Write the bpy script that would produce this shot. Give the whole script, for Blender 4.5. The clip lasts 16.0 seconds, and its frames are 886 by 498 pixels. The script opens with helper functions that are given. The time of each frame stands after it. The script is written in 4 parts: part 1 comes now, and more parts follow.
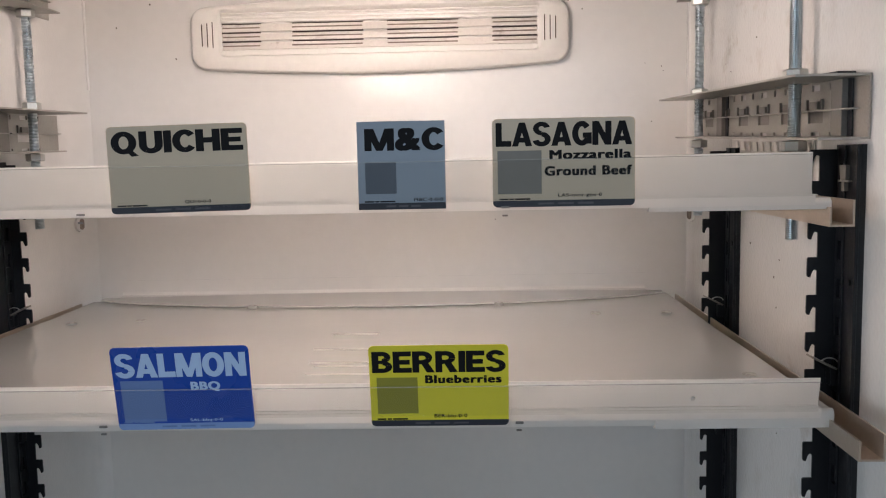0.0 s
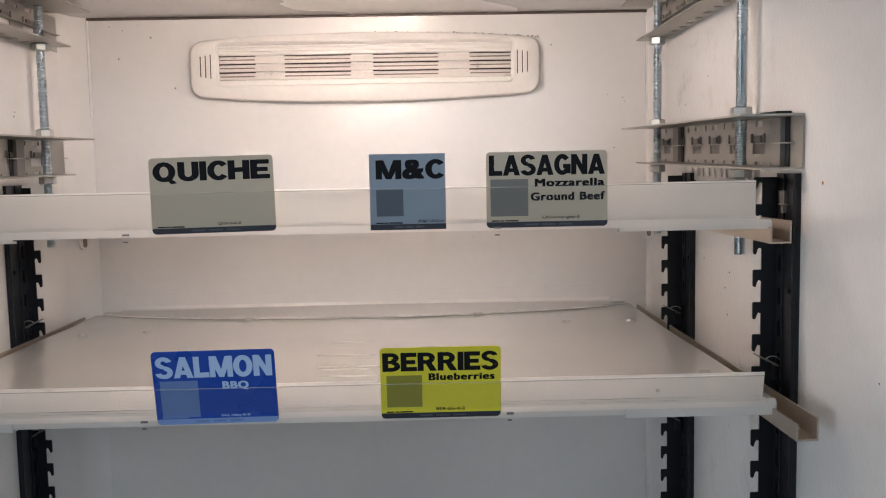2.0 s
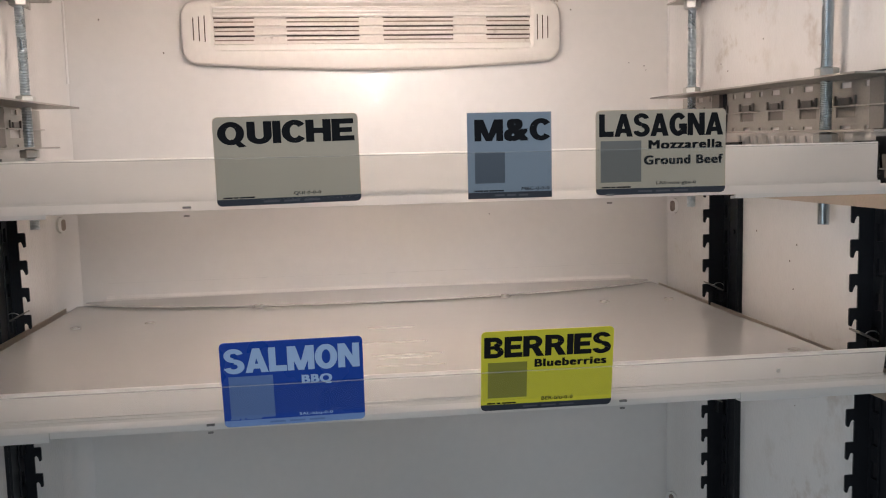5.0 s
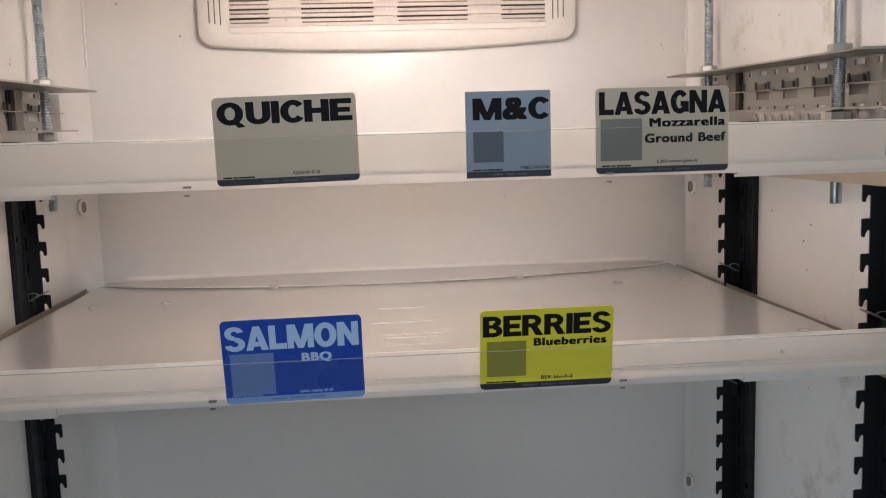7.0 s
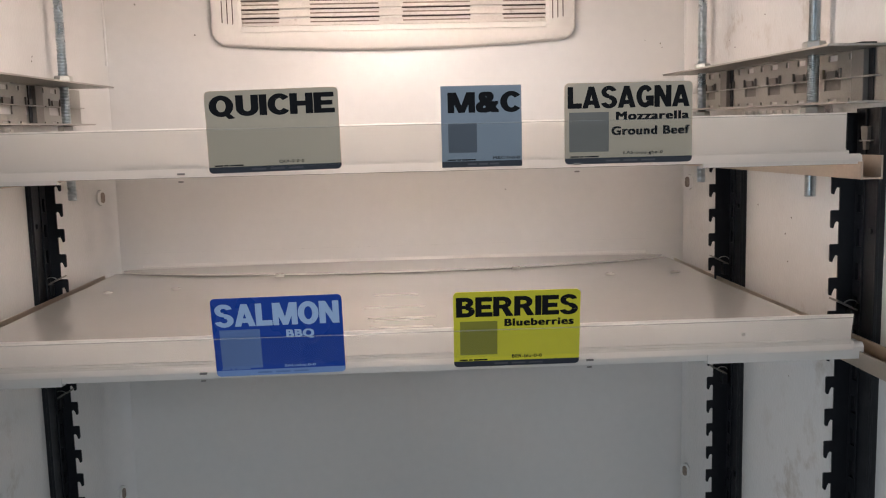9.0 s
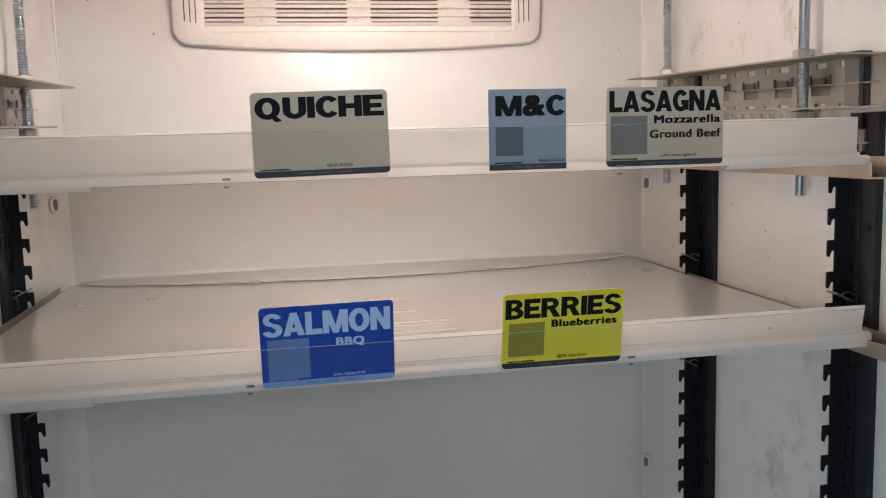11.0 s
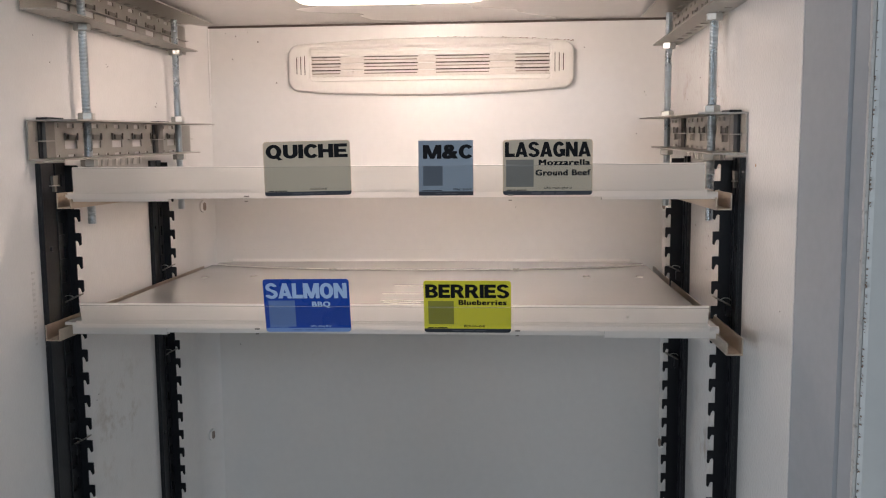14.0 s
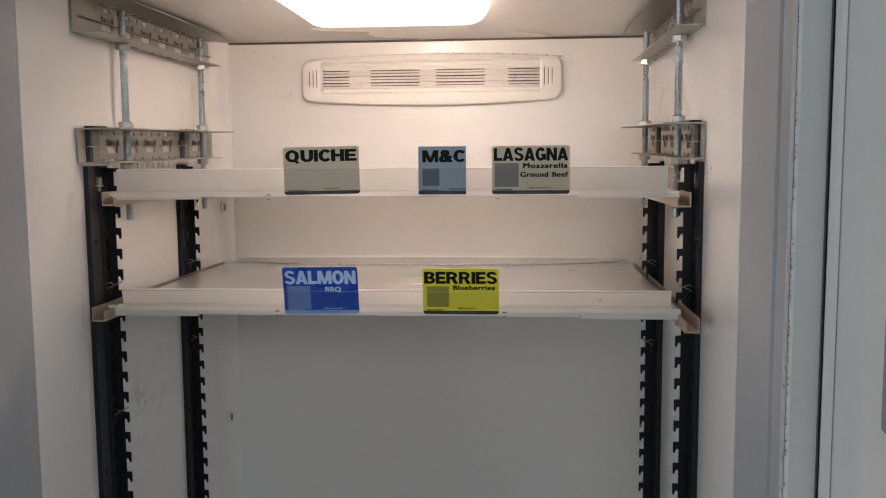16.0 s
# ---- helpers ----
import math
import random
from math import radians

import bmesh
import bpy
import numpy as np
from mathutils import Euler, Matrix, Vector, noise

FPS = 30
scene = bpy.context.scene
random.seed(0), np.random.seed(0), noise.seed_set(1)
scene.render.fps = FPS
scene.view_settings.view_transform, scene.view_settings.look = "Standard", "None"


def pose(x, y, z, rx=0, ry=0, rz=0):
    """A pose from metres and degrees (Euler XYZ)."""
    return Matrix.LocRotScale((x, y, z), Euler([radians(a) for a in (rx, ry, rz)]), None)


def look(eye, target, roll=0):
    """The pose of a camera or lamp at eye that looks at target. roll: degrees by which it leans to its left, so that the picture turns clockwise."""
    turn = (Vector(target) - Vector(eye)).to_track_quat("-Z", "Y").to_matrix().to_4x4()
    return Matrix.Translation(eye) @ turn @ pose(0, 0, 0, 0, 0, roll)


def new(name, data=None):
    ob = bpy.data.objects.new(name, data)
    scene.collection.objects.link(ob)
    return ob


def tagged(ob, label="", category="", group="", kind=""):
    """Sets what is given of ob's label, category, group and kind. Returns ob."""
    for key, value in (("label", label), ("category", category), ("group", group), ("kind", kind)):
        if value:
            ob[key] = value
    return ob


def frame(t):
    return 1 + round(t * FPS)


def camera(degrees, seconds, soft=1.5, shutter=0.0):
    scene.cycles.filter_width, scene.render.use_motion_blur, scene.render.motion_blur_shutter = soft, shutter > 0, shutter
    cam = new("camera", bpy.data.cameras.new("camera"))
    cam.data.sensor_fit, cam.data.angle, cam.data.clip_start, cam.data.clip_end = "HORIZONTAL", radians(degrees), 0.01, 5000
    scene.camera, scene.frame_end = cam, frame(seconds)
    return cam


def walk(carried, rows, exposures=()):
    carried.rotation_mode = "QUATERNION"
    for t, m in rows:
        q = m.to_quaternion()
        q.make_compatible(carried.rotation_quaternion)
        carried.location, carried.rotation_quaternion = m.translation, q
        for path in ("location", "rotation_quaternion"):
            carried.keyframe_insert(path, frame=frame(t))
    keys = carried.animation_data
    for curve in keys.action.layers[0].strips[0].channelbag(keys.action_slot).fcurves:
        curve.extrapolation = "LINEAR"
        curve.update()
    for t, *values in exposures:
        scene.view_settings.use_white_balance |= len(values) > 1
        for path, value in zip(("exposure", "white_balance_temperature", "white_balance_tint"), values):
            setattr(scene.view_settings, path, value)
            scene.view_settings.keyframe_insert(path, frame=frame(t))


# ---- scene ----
cam = camera(53.7, 16.0, soft=1.1)
METRES, EYE, TILT, LEAN, TURN = 1.15, 1.45, 0.0, 0.0, 1.8
ROWS = [
    (0.0, 0.0, 0.0, 0.0, -0.12, -6.09, 1.14),
    (0.5, 0.005, -0.0227, -0.0, -0.24, -6.02, 1.15),
    (1.0, -0.0022, -0.0511, 0.0026, -0.79, -5.54, 1.13),
    (1.5, -0.0158, -0.0696, 0.0074, -1.59, -5.28, 1.08),
    (2.0, -0.0275, -0.0741, 0.0078, -2.95, -5.1, 1.09),
    (2.5, -0.0461, -0.0695, 0.0071, -5.04, -5.21, 1.22),
    (3.0, -0.0718, -0.0599, 0.0056, -7.06, -5.58, 1.32),
    (3.5, -0.0922, -0.0453, 0.0065, -7.33, -5.65, 1.3),
    (4.0, -0.1107, -0.0287, 0.0031, -7.76, -5.77, 1.25),
    (6.5, -0.1399, 0.0142, -0.0077, -9.62, -6.84, 1.59),
    (7.0, -0.1138, -0.0061, -0.007, -6.61, -7.09, 1.68),
    (7.5, -0.0865, -0.0274, -0.0067, -3.67, -6.99, 1.55),
    (8.0, -0.0614, -0.0426, -0.0099, -2.14, -6.88, 1.3),
    (10.5, -0.162, -0.0304, -0.014, -11.16, -7.3, 1.58),
    (11.0, -0.1859, -0.0249, -0.01, -12.71, -7.06, 1.52),
    (11.5, -0.1964, -0.0254, -0.0114, -13.19, -7.07, 1.5),
    (12.0, -0.1902, -0.0231, -0.0124, -13.34, -7.33, 1.66),
    (12.5, -0.1274, -0.0593, -0.0021, -6.36, -6.99, 1.33),
    (13.0, -0.034, -0.1088, 0.0009, 0.96, -6.74, 0.56),
    (13.5, -0.0034, -0.1898, 0.0059, 2.55, -6.37, 0.47),
    (14.0, 0.0104, -0.283, 0.0098, 2.59, -6.39, 0.51),
    (14.5, 0.0261, -0.3396, 0.0099, 2.72, -6.33, 0.5),
    (15.0, 0.0377, -0.3755, 0.0092, 3.17, -5.96, 0.49),
    (15.5, 0.0342, -0.3903, 0.0095, 3.0, -5.89, 0.44),
    (16.0, 0.0238, -0.3944, 0.0062, 2.93, -5.86, 0.44),
]
walk(cam, [(t, pose(0, 0, EYE, TILT, LEAN, TURN) @ pose(METRES * x, METRES * y, METRES * z, 90 + pitch, roll, yaw)) for t, x, y, z, yaw, pitch, roll in ROWS],
     exposures=((0.0, -0.05, 6300, 10.5), (1.5, -0.02, 6300, 10.5), (3.0, -0.04, 6320, 10.5), (7.0, -0.03, 6450, 11), (12.5, 0.02, 6450, 11), (13.5, 0.0, 6450, 11), (14.0, 0.05, 6460, 12),
                (14.5, 0.05, 6480, 12), (15.5, -0.04, 6680, 12), (16.0, -0.12, 6800, 12)))

# ---- light and world ----
world = bpy.data.worlds.new("world")
scene.world = world
world.use_nodes = True
world.node_tree.nodes["Background"].inputs[0].default_value = (0.5, 0.6, 0.75, 1)
world.node_tree.nodes["Background"].inputs[1].default_value = 0.3

DAY = 20.5          # watts of the daylight lamp in the added, unseen opening behind the camera
LAMP = 425.0          # strength of the tube in the ceiling lamp
DIFFUSER = 5.5       # glow of its milky cover
# Daylight lamp; the high opening it stands in is added and unseen.
day = new("added_daylight", bpy.data.lights.new("added_daylight", "AREA"))
day.data.shape, day.data.size, day.data.size_y = "RECTANGLE", 2.2, 0.7
day.data.energy, day.data.color = DAY, (0.79, 0.89, 0.975)
day.matrix_world = look((0.7, -2.58, 2.1), (-0.15, 0.6, 1.0))
# Second lamp added to brighten the right wall and door from an unseen side.
side = new("added_side_daylight", bpy.data.lights.new("added_side_daylight", "AREA"))
side.data.shape, side.data.size, side.data.size_y = "RECTANGLE", 1.4, 1.1
side.data.energy, side.data.color = 23.5, (0.81, 0.905, 0.98)
side.matrix_world = look((-2.19, -1.3, 0.95), (0.3, 0.5, 1.05))
tagged(side, "daylight lamp added in an unseen side opening", "light")
tagged(day, "daylight lamp in an added, unseen high opening", "light")


# ---- materials ----
def nodes_of(m):
    m.use_nodes = True
    return m.node_tree.nodes, m.node_tree.links


def material(name, color, rough=0.5, metal=0.0, vary=0.08, scale=30.0, bump=0.0, bump_scale=400.0,
             stain=None, stain_scale=7.0, stain_from=0.62, coat=0.0, rough_vary=0.06, ior=1.45, smears=(), coat_bump=0.0):
    """A painted, plastic or metal surface: tint variation, stains, specks, gloss variation and relief."""
    m = bpy.data.materials.new(name)
    n, l = nodes_of(m)
    b = n["Principled BSDF"]
    geo = n.new("ShaderNodeNewGeometry")
    broad = n.new("ShaderNodeTexNoise")
    broad.inputs["Scale"].default_value, broad.inputs["Detail"].default_value = scale * 0.25, 4
    fine = n.new("ShaderNodeTexNoise")
    fine.inputs["Scale"].default_value, fine.inputs["Detail"].default_value = scale * 6, 3
    l.new(geo.outputs["Position"], broad.inputs["Vector"])
    l.new(geo.outputs["Position"], fine.inputs["Vector"])
    both = n.new("ShaderNodeMath")
    both.operation = "ADD"
    l.new(broad.outputs["Fac"], both.inputs[0])
    l.new(fine.outputs["Fac"], both.inputs[1])
    ramp = n.new("ShaderNodeMapRange")
    ramp.inputs["From Min"].default_value, ramp.inputs["From Max"].default_value = 0.6, 1.4
    ramp.inputs["To Min"].default_value, ramp.inputs["To Max"].default_value = 1 - vary, 1 + vary * 0.5
    l.new(both.outputs[0], ramp.inputs["Value"])
    mul = n.new("ShaderNodeVectorMath")
    mul.operation = "SCALE"
    mul.inputs[0].default_value = color
    l.new(ramp.outputs[0], mul.inputs["Scale"])
    last = mul.outputs[0]
    if stain:
        patch = n.new("ShaderNodeTexNoise")
        patch.inputs["Scale"].default_value, patch.inputs["Detail"].default_value = stain_scale, 8
        patch.inputs["Roughness"].default_value = 0.68
        l.new(geo.outputs["Position"], patch.inputs["Vector"])
        edge = n.new("ShaderNodeMapRange")
        edge.inputs["From Min"].default_value, edge.inputs["From Max"].default_value = stain_from, stain_from + 0.12
        edge.inputs["To Max"].default_value = 0.55
        l.new(patch.outputs["Fac"], edge.inputs["Value"])
        mix = n.new("ShaderNodeMix")
        mix.data_type = "RGBA"
        l.new(edge.outputs[0], mix.inputs["Factor"])
        l.new(last, mix.inputs["A"])
        mix.inputs["B"].default_value = (*stain, 1)
        last = mix.outputs["Result"]
    for x, y, z, r in smears:
        far, fade, rub, cut, both = (n.new("ShaderNodeVectorMath"), n.new("ShaderNodeMapRange"), n.new("ShaderNodeTexNoise"), n.new("ShaderNodeMapRange"), n.new("ShaderNodeMath"))
        far.operation, both.operation = "DISTANCE", "MULTIPLY"
        far.inputs[1].default_value = (x, y, z)
        l.new(geo.outputs["Position"], far.inputs[0])
        fade.inputs["From Min"].default_value, fade.inputs["From Max"].default_value = r, r * 0.3
        l.new(far.outputs["Value"], fade.inputs["Value"])
        rub.inputs["Scale"].default_value, rub.inputs["Detail"].default_value, rub.inputs["Distortion"].default_value = 26, 10, 0.12
        rub.inputs["Roughness"].default_value = 0.66
        l.new(geo.outputs["Position"], rub.inputs["Vector"])
        cut.inputs["From Min"].default_value, cut.inputs["From Max"].default_value, cut.inputs["To Max"].default_value = 0.52, 0.68, 0.6
        l.new(rub.outputs["Fac"], cut.inputs["Value"])
        l.new(fade.outputs[0], both.inputs[0])
        l.new(cut.outputs[0], both.inputs[1])
        mix = n.new("ShaderNodeMix")
        mix.data_type = "RGBA"
        l.new(both.outputs[0], mix.inputs["Factor"])
        l.new(last, mix.inputs["A"])
        mix.inputs["B"].default_value = (0.42, 0.33, 0.24, 1)
        last = mix.outputs["Result"]
    l.new(last, b.inputs["Base Color"])
    gloss = n.new("ShaderNodeMapRange")
    gloss.inputs["To Min"].default_value, gloss.inputs["To Max"].default_value = max(0.02, rough - rough_vary), rough + rough_vary
    l.new(broad.outputs["Fac"], gloss.inputs["Value"])
    l.new(gloss.outputs[0], b.inputs["Roughness"])
    b.inputs["Metallic"].default_value = metal
    b.inputs["Coat Weight"].default_value = coat
    b.inputs["IOR"].default_value = ior
    if coat_bump:
        b.inputs["Coat Roughness"].default_value, b.inputs["Coat IOR"].default_value = 0.03, 1.65
        peel = n.new("ShaderNodeTexNoise")
        peel.inputs["Scale"].default_value, peel.inputs["Detail"].default_value = 340, 0
        l.new(geo.outputs["Position"], peel.inputs["Vector"])
        dimple = n.new("ShaderNodeBump")
        dimple.inputs["Strength"].default_value, dimple.inputs["Distance"].default_value = coat_bump, 0.001
        l.new(peel.outputs["Fac"], dimple.inputs["Height"])
        l.new(dimple.outputs[0], b.inputs["Coat Normal"])
    if bump:
        grain = n.new("ShaderNodeTexNoise")
        grain.inputs["Scale"].default_value, grain.inputs["Detail"].default_value = bump_scale, 3
        l.new(geo.outputs["Position"], grain.inputs["Vector"])
        relief = n.new("ShaderNodeBump")
        relief.inputs["Strength"].default_value, relief.inputs["Distance"].default_value = bump, 0.001
        l.new(grain.outputs["Fac"], relief.inputs["Height"])
        l.new(relief.outputs[0], b.inputs["Normal"])
    return m


LINER = material("liner_paint", (0.8, 0.78, 0.755), 0.2, vary=0.035, scale=14, bump=0.018, bump_scale=300, coat=0.8, coat_bump=0.65,
                 stain=(0.5, 0.4, 0.29), stain_scale=9, stain_from=0.69)
LINER_STAINED = material("stained_liner_paint", (0.8, 0.78, 0.755), 0.2, vary=0.035, scale=14, bump=0.018, bump_scale=300, coat=0.8, coat_bump=0.28,
                         stain=(0.52, 0.4, 0.27), stain_scale=11, stain_from=0.66,
                         smears=((0.258, 0.86, 1.555, 0.11), (0.258, 0.7, 1.57, 0.09), (0.258, 0.7, 1.11, 0.11), (0.258, 0.68, 1.26, 0.07)))
LINER_LEFT = material("left_liner_paint", (0.8, 0.78, 0.755), 0.2, vary=0.035, scale=14, bump=0.018, bump_scale=300, coat=0.8, coat_bump=0.28,
                      stain=(0.5, 0.4, 0.29), stain_scale=9, stain_from=0.69, smears=((-0.472, 0.72, 1.13, 0.1),))
CEILING = material("ceiling_paint", (0.8, 0.78, 0.755), 0.26, vary=0.05, scale=14, bump=0.16, bump_scale=520)
DOOR = material("door_plastic", (0.72, 0.73, 0.72), 0.42, vary=0.05, scale=12, bump=0.08, bump_scale=150,
                stain=(0.5, 0.46, 0.4), stain_scale=10, stain_from=0.7)
# Frame grey is darker than the door plastic: shade put into its colour.
FRAME_SHADED = material("shaded_frame_plastic", (0.385, 0.395, 0.41), 0.38, vary=0.07, scale=20, bump=0.1, bump_scale=150,
                 stain=(0.36, 0.33, 0.28), stain_scale=12, stain_from=0.7)
GASKET = material("gasket_rubber", (0.6, 0.59, 0.56), 0.5, vary=0.15, scale=60, bump=0.3, stain=(0.12, 0.09, 0.05),
                  stain_scale=110, stain_from=0.56)
SEAL_AND_SHADE = material("dark_sealant_and_shade", (0.1, 0.075, 0.06), 0.6, vary=0.3, scale=60, bump=0.4)
GRIME = material("brown_grime", (0.26, 0.18, 0.13), 0.7, vary=0.3, scale=80)
BLUISH = material("bluish_grey_plastic", (0.26, 0.28, 0.32), 0.45, vary=0.1)
DARK = material("near_black", (0.012, 0.012, 0.013), 0.7, vary=0.2)
VENT = material("vent_plastic", (0.83, 0.8, 0.76), 0.36, vary=0.05, scale=30, bump=0.08, bump_scale=500,
                stain=(0.52, 0.44, 0.36), stain_scale=18, stain_from=0.66)
LOUVRE = material("louvre_plastic", (0.76, 0.71, 0.66), 0.42, vary=0.12, scale=60, stain=(0.2, 0.14, 0.11),
                  stain_scale=90, stain_from=0.6)
DUST_AND_SLOT = material("brown_dust_and_slot", (0.31, 0.25, 0.21), 0.8, vary=0.45, scale=45, stain=(0.15, 0.11, 0.09), stain_scale=40, stain_from=0.5)
RUST = material("rusty_brown", (0.3, 0.15, 0.05), 0.7, vary=0.3, scale=200)
BEAD = material("glossy_sealant", (0.84, 0.82, 0.8), 0.08, vary=0.05, bump=0.9, bump_scale=160, coat=0.6)
HOLLOW_SHADE = material("vent_hollow_shade", (0.09, 0.06, 0.05), 0.7, vary=0.3)
BLACK = material("black_steel", (0.008, 0.009, 0.012), 0.42, vary=0.25, scale=60, bump=0.15, bump_scale=300)
CLIP = material("black_plastic", (0.014, 0.014, 0.016), 0.3, vary=0.2)
ZINC = material("zinc_plated_steel", (0.55, 0.6, 0.63), 0.28, metal=1.0, vary=0.15, scale=90, bump=0.1)
NUT = material("zinc_nut", (0.5, 0.5, 0.47), 0.38, metal=0.9, vary=0.15, scale=120, bump=0.1)
GALV = material("galvanised_steel", (0.4, 0.38, 0.345), 0.42, metal=0.8, vary=0.14, scale=110, bump=0.12, bump_scale=250)
INNER = material("dull_steel", (0.24, 0.225, 0.2), 0.5, metal=0.5, vary=0.15, scale=80)
STRAP = material("dark_grey_steel", (0.22, 0.205, 0.185), 0.45, metal=0.4, vary=0.15, scale=80)
FLANGE_SHADOW = material("flange_shadow_sheet", (0.66, 0.635, 0.6), 0.4, metal=0.35, vary=0.12, scale=90, bump=0.1)
RAIL = material("satin_aluminium", (0.5, 0.42, 0.34), 0.36, metal=0.7, vary=0.1, scale=70, bump=0.08)
TRAY = material("glossy_white_sheet", (0.84, 0.82, 0.79), 0.16, vary=0.035, scale=12, bump=0.04, bump_scale=60, coat=0.2,
                rough_vary=0.05)
STRIP = material("white_label_strip", (0.82, 0.8, 0.785), 0.24, vary=0.03, scale=16, bump=0.05, bump_scale=70)


def let_light_through(m, share, tint, gloss=0.5, least=0.035):
    """Milky plastic sheet: part of the light passes and spreads."""
    n, l = nodes_of(m)
    glow, mix, sheen, face, bend, top = (n.new("ShaderNodeBsdfTranslucent"), n.new("ShaderNodeMixShader"), n.new("ShaderNodeBsdfGlossy"),
                                         n.new("ShaderNodeLayerWeight"), n.new("ShaderNodeMapRange"), n.new("ShaderNodeMixShader"))
    glow.inputs[0].default_value = (*tint, 1)
    mix.inputs[0].default_value = share
    l.new(n["Principled BSDF"].outputs[0], mix.inputs[1])
    l.new(glow.outputs[0], mix.inputs[2])
    sheen.inputs["Roughness"].default_value = 0.06
    face.inputs["Blend"].default_value = 0.3
    bend.inputs["From Min"].default_value, bend.inputs["From Max"].default_value = 0.35, 1.0
    bend.inputs["To Min"].default_value, bend.inputs["To Max"].default_value = least, gloss
    l.new(face.outputs["Facing"], bend.inputs["Value"])
    l.new(bend.outputs[0], top.inputs[0])
    l.new(mix.outputs[0], top.inputs[1])
    l.new(sheen.outputs[0], top.inputs[2])
    l.new(top.outputs[0], n["Material Output"].inputs["Surface"])


TRAY_CLEAR = TRAY.copy()
TRAY_CLEAR.name = "frosted_clear_sheet"
let_light_through(TRAY, 0.5, (0.96, 0.94, 0.91), 0.75, 0.05)
let_light_through(TRAY_CLEAR, 0.95, (0.99, 0.98, 0.97))
let_light_through(STRIP, 0.7, (0.97, 0.945, 0.91), 0.2)
WIRE = material("steel_staple", (0.26, 0.25, 0.24), 0.35, metal=0.9)
RIVET = material("nylon_rivet", (0.58, 0.555, 0.51), 0.12, vary=0.1)
FLOORM = material("concrete", (0.3, 0.29, 0.28), 0.7, vary=0.2, scale=4, bump=0.3, bump_scale=60)
ROOM = material("room_paint", (0.5, 0.5, 0.5), 0.8, vary=0.06, scale=3, bump=0.1)
SHELL = material("cabinet_enamel", (0.7, 0.7, 0.7), 0.35, vary=0.05, scale=8, bump=0.1)

INK = material("black_ink", (0.01, 0.01, 0.012), 0.5, vary=0.1, ior=1.2)
CARDS = {
    "putty": material("putty_card", (0.57, 0.482, 0.365), 0.3, vary=0.04, scale=50),
    "slate": material("slate_card", (0.27, 0.325, 0.39), 0.3, vary=0.04, scale=50),
    "blue": material("blue_card", (0.014, 0.062, 0.36), 0.28, vary=0.05, scale=50),
    "yellow": material("yellow_card", (0.72, 0.64, 0.045), 0.3, vary=0.04, scale=50),
}
PALE = material("pale_blue_ink", (0.42, 0.56, 0.8), 0.35, vary=0.05, scale=60)
FAINT = material("faded_print", (0.58, 0.56, 0.53), 0.4, vary=0.2, scale=200)
PALE_BAND = material("pale_blue_band", (0.2, 0.31, 0.58), 0.35, vary=0.06, scale=60)
BAND_PRINT = material("band_print", (0.09, 0.09, 0.105), 0.4, vary=0.15, scale=200)
BAND = material("dark_band", (0.03, 0.033, 0.045), 0.35, vary=0.1)
MUTED = {
    "putty": material("putty_print", (0.2, 0.19, 0.17), 0.35, vary=0.1, scale=120),
    "slate": material("slate_print", (0.09, 0.11, 0.14), 0.35, vary=0.1, scale=120),
    "blue": material("blue_print", (0.13, 0.21, 0.44), 0.35, vary=0.1, scale=120),
    "yellow": material("yellow_print", (0.28, 0.26, 0.04), 0.35, vary=0.1, scale=120),
}

CLEAR = bpy.data.materials.new("clear_cover")
_n, _l = nodes_of(CLEAR)
_n.remove(_n["Principled BSDF"])
_t, _g, _x = _n.new("ShaderNodeBsdfTransparent"), _n.new("ShaderNodeBsdfGlossy"), _n.new("ShaderNodeMixShader")
_t.inputs[0].default_value = (0.975, 0.975, 0.97, 1)
_g.inputs["Roughness"].default_value = 0.08
_x.inputs[0].default_value = 0.03
_l.new(_t.outputs[0], _x.inputs[1])
_l.new(_g.outputs[0], _x.inputs[2])
_l.new(_x.outputs[0], _n["Material Output"].inputs["Surface"])

HAZE = CLEAR.copy()
HAZE.name = "clear_cut_edge"
_m = [q for q in HAZE.node_tree.nodes if q.type == "MIX_SHADER"][0]
_m.inputs[0].default_value = 0.2
_d = HAZE.node_tree.nodes.new("ShaderNodeBsdfDiffuse")
_d.inputs[0].default_value = (0.85, 0.84, 0.82, 1)
HAZE.node_tree.links.new(_d.outputs[0], _m.inputs[2])

GLOW = bpy.data.materials.new("lit_diffuser")
_n, _l = nodes_of(GLOW)
_n["Principled BSDF"].inputs["Base Color"].default_value = (0.9, 0.87, 0.8, 1)
_n["Principled BSDF"].inputs["Emission Color"].default_value = (1.0, 0.825, 0.73, 1)
_n["Principled BSDF"].inputs["Emission Strength"].default_value = DIFFUSER
_t, _x = _n.new("ShaderNodeBsdfTransparent"), _n.new("ShaderNodeMixShader")
_x.inputs[0].default_value = 0.35
_l.new(_t.outputs[0], _x.inputs[1])
_l.new(_n["Principled BSDF"].outputs[0], _x.inputs[2])
_l.new(_x.outputs[0], _n["Material Output"].inputs["Surface"])

BULB = bpy.data.materials.new("lit_bulb")
_n, _l = nodes_of(BULB)
_n["Principled BSDF"].inputs["Emission Color"].default_value = (1.0, 0.825, 0.73, 1)
_n["Principled BSDF"].inputs["Emission Strength"].default_value = LAMP


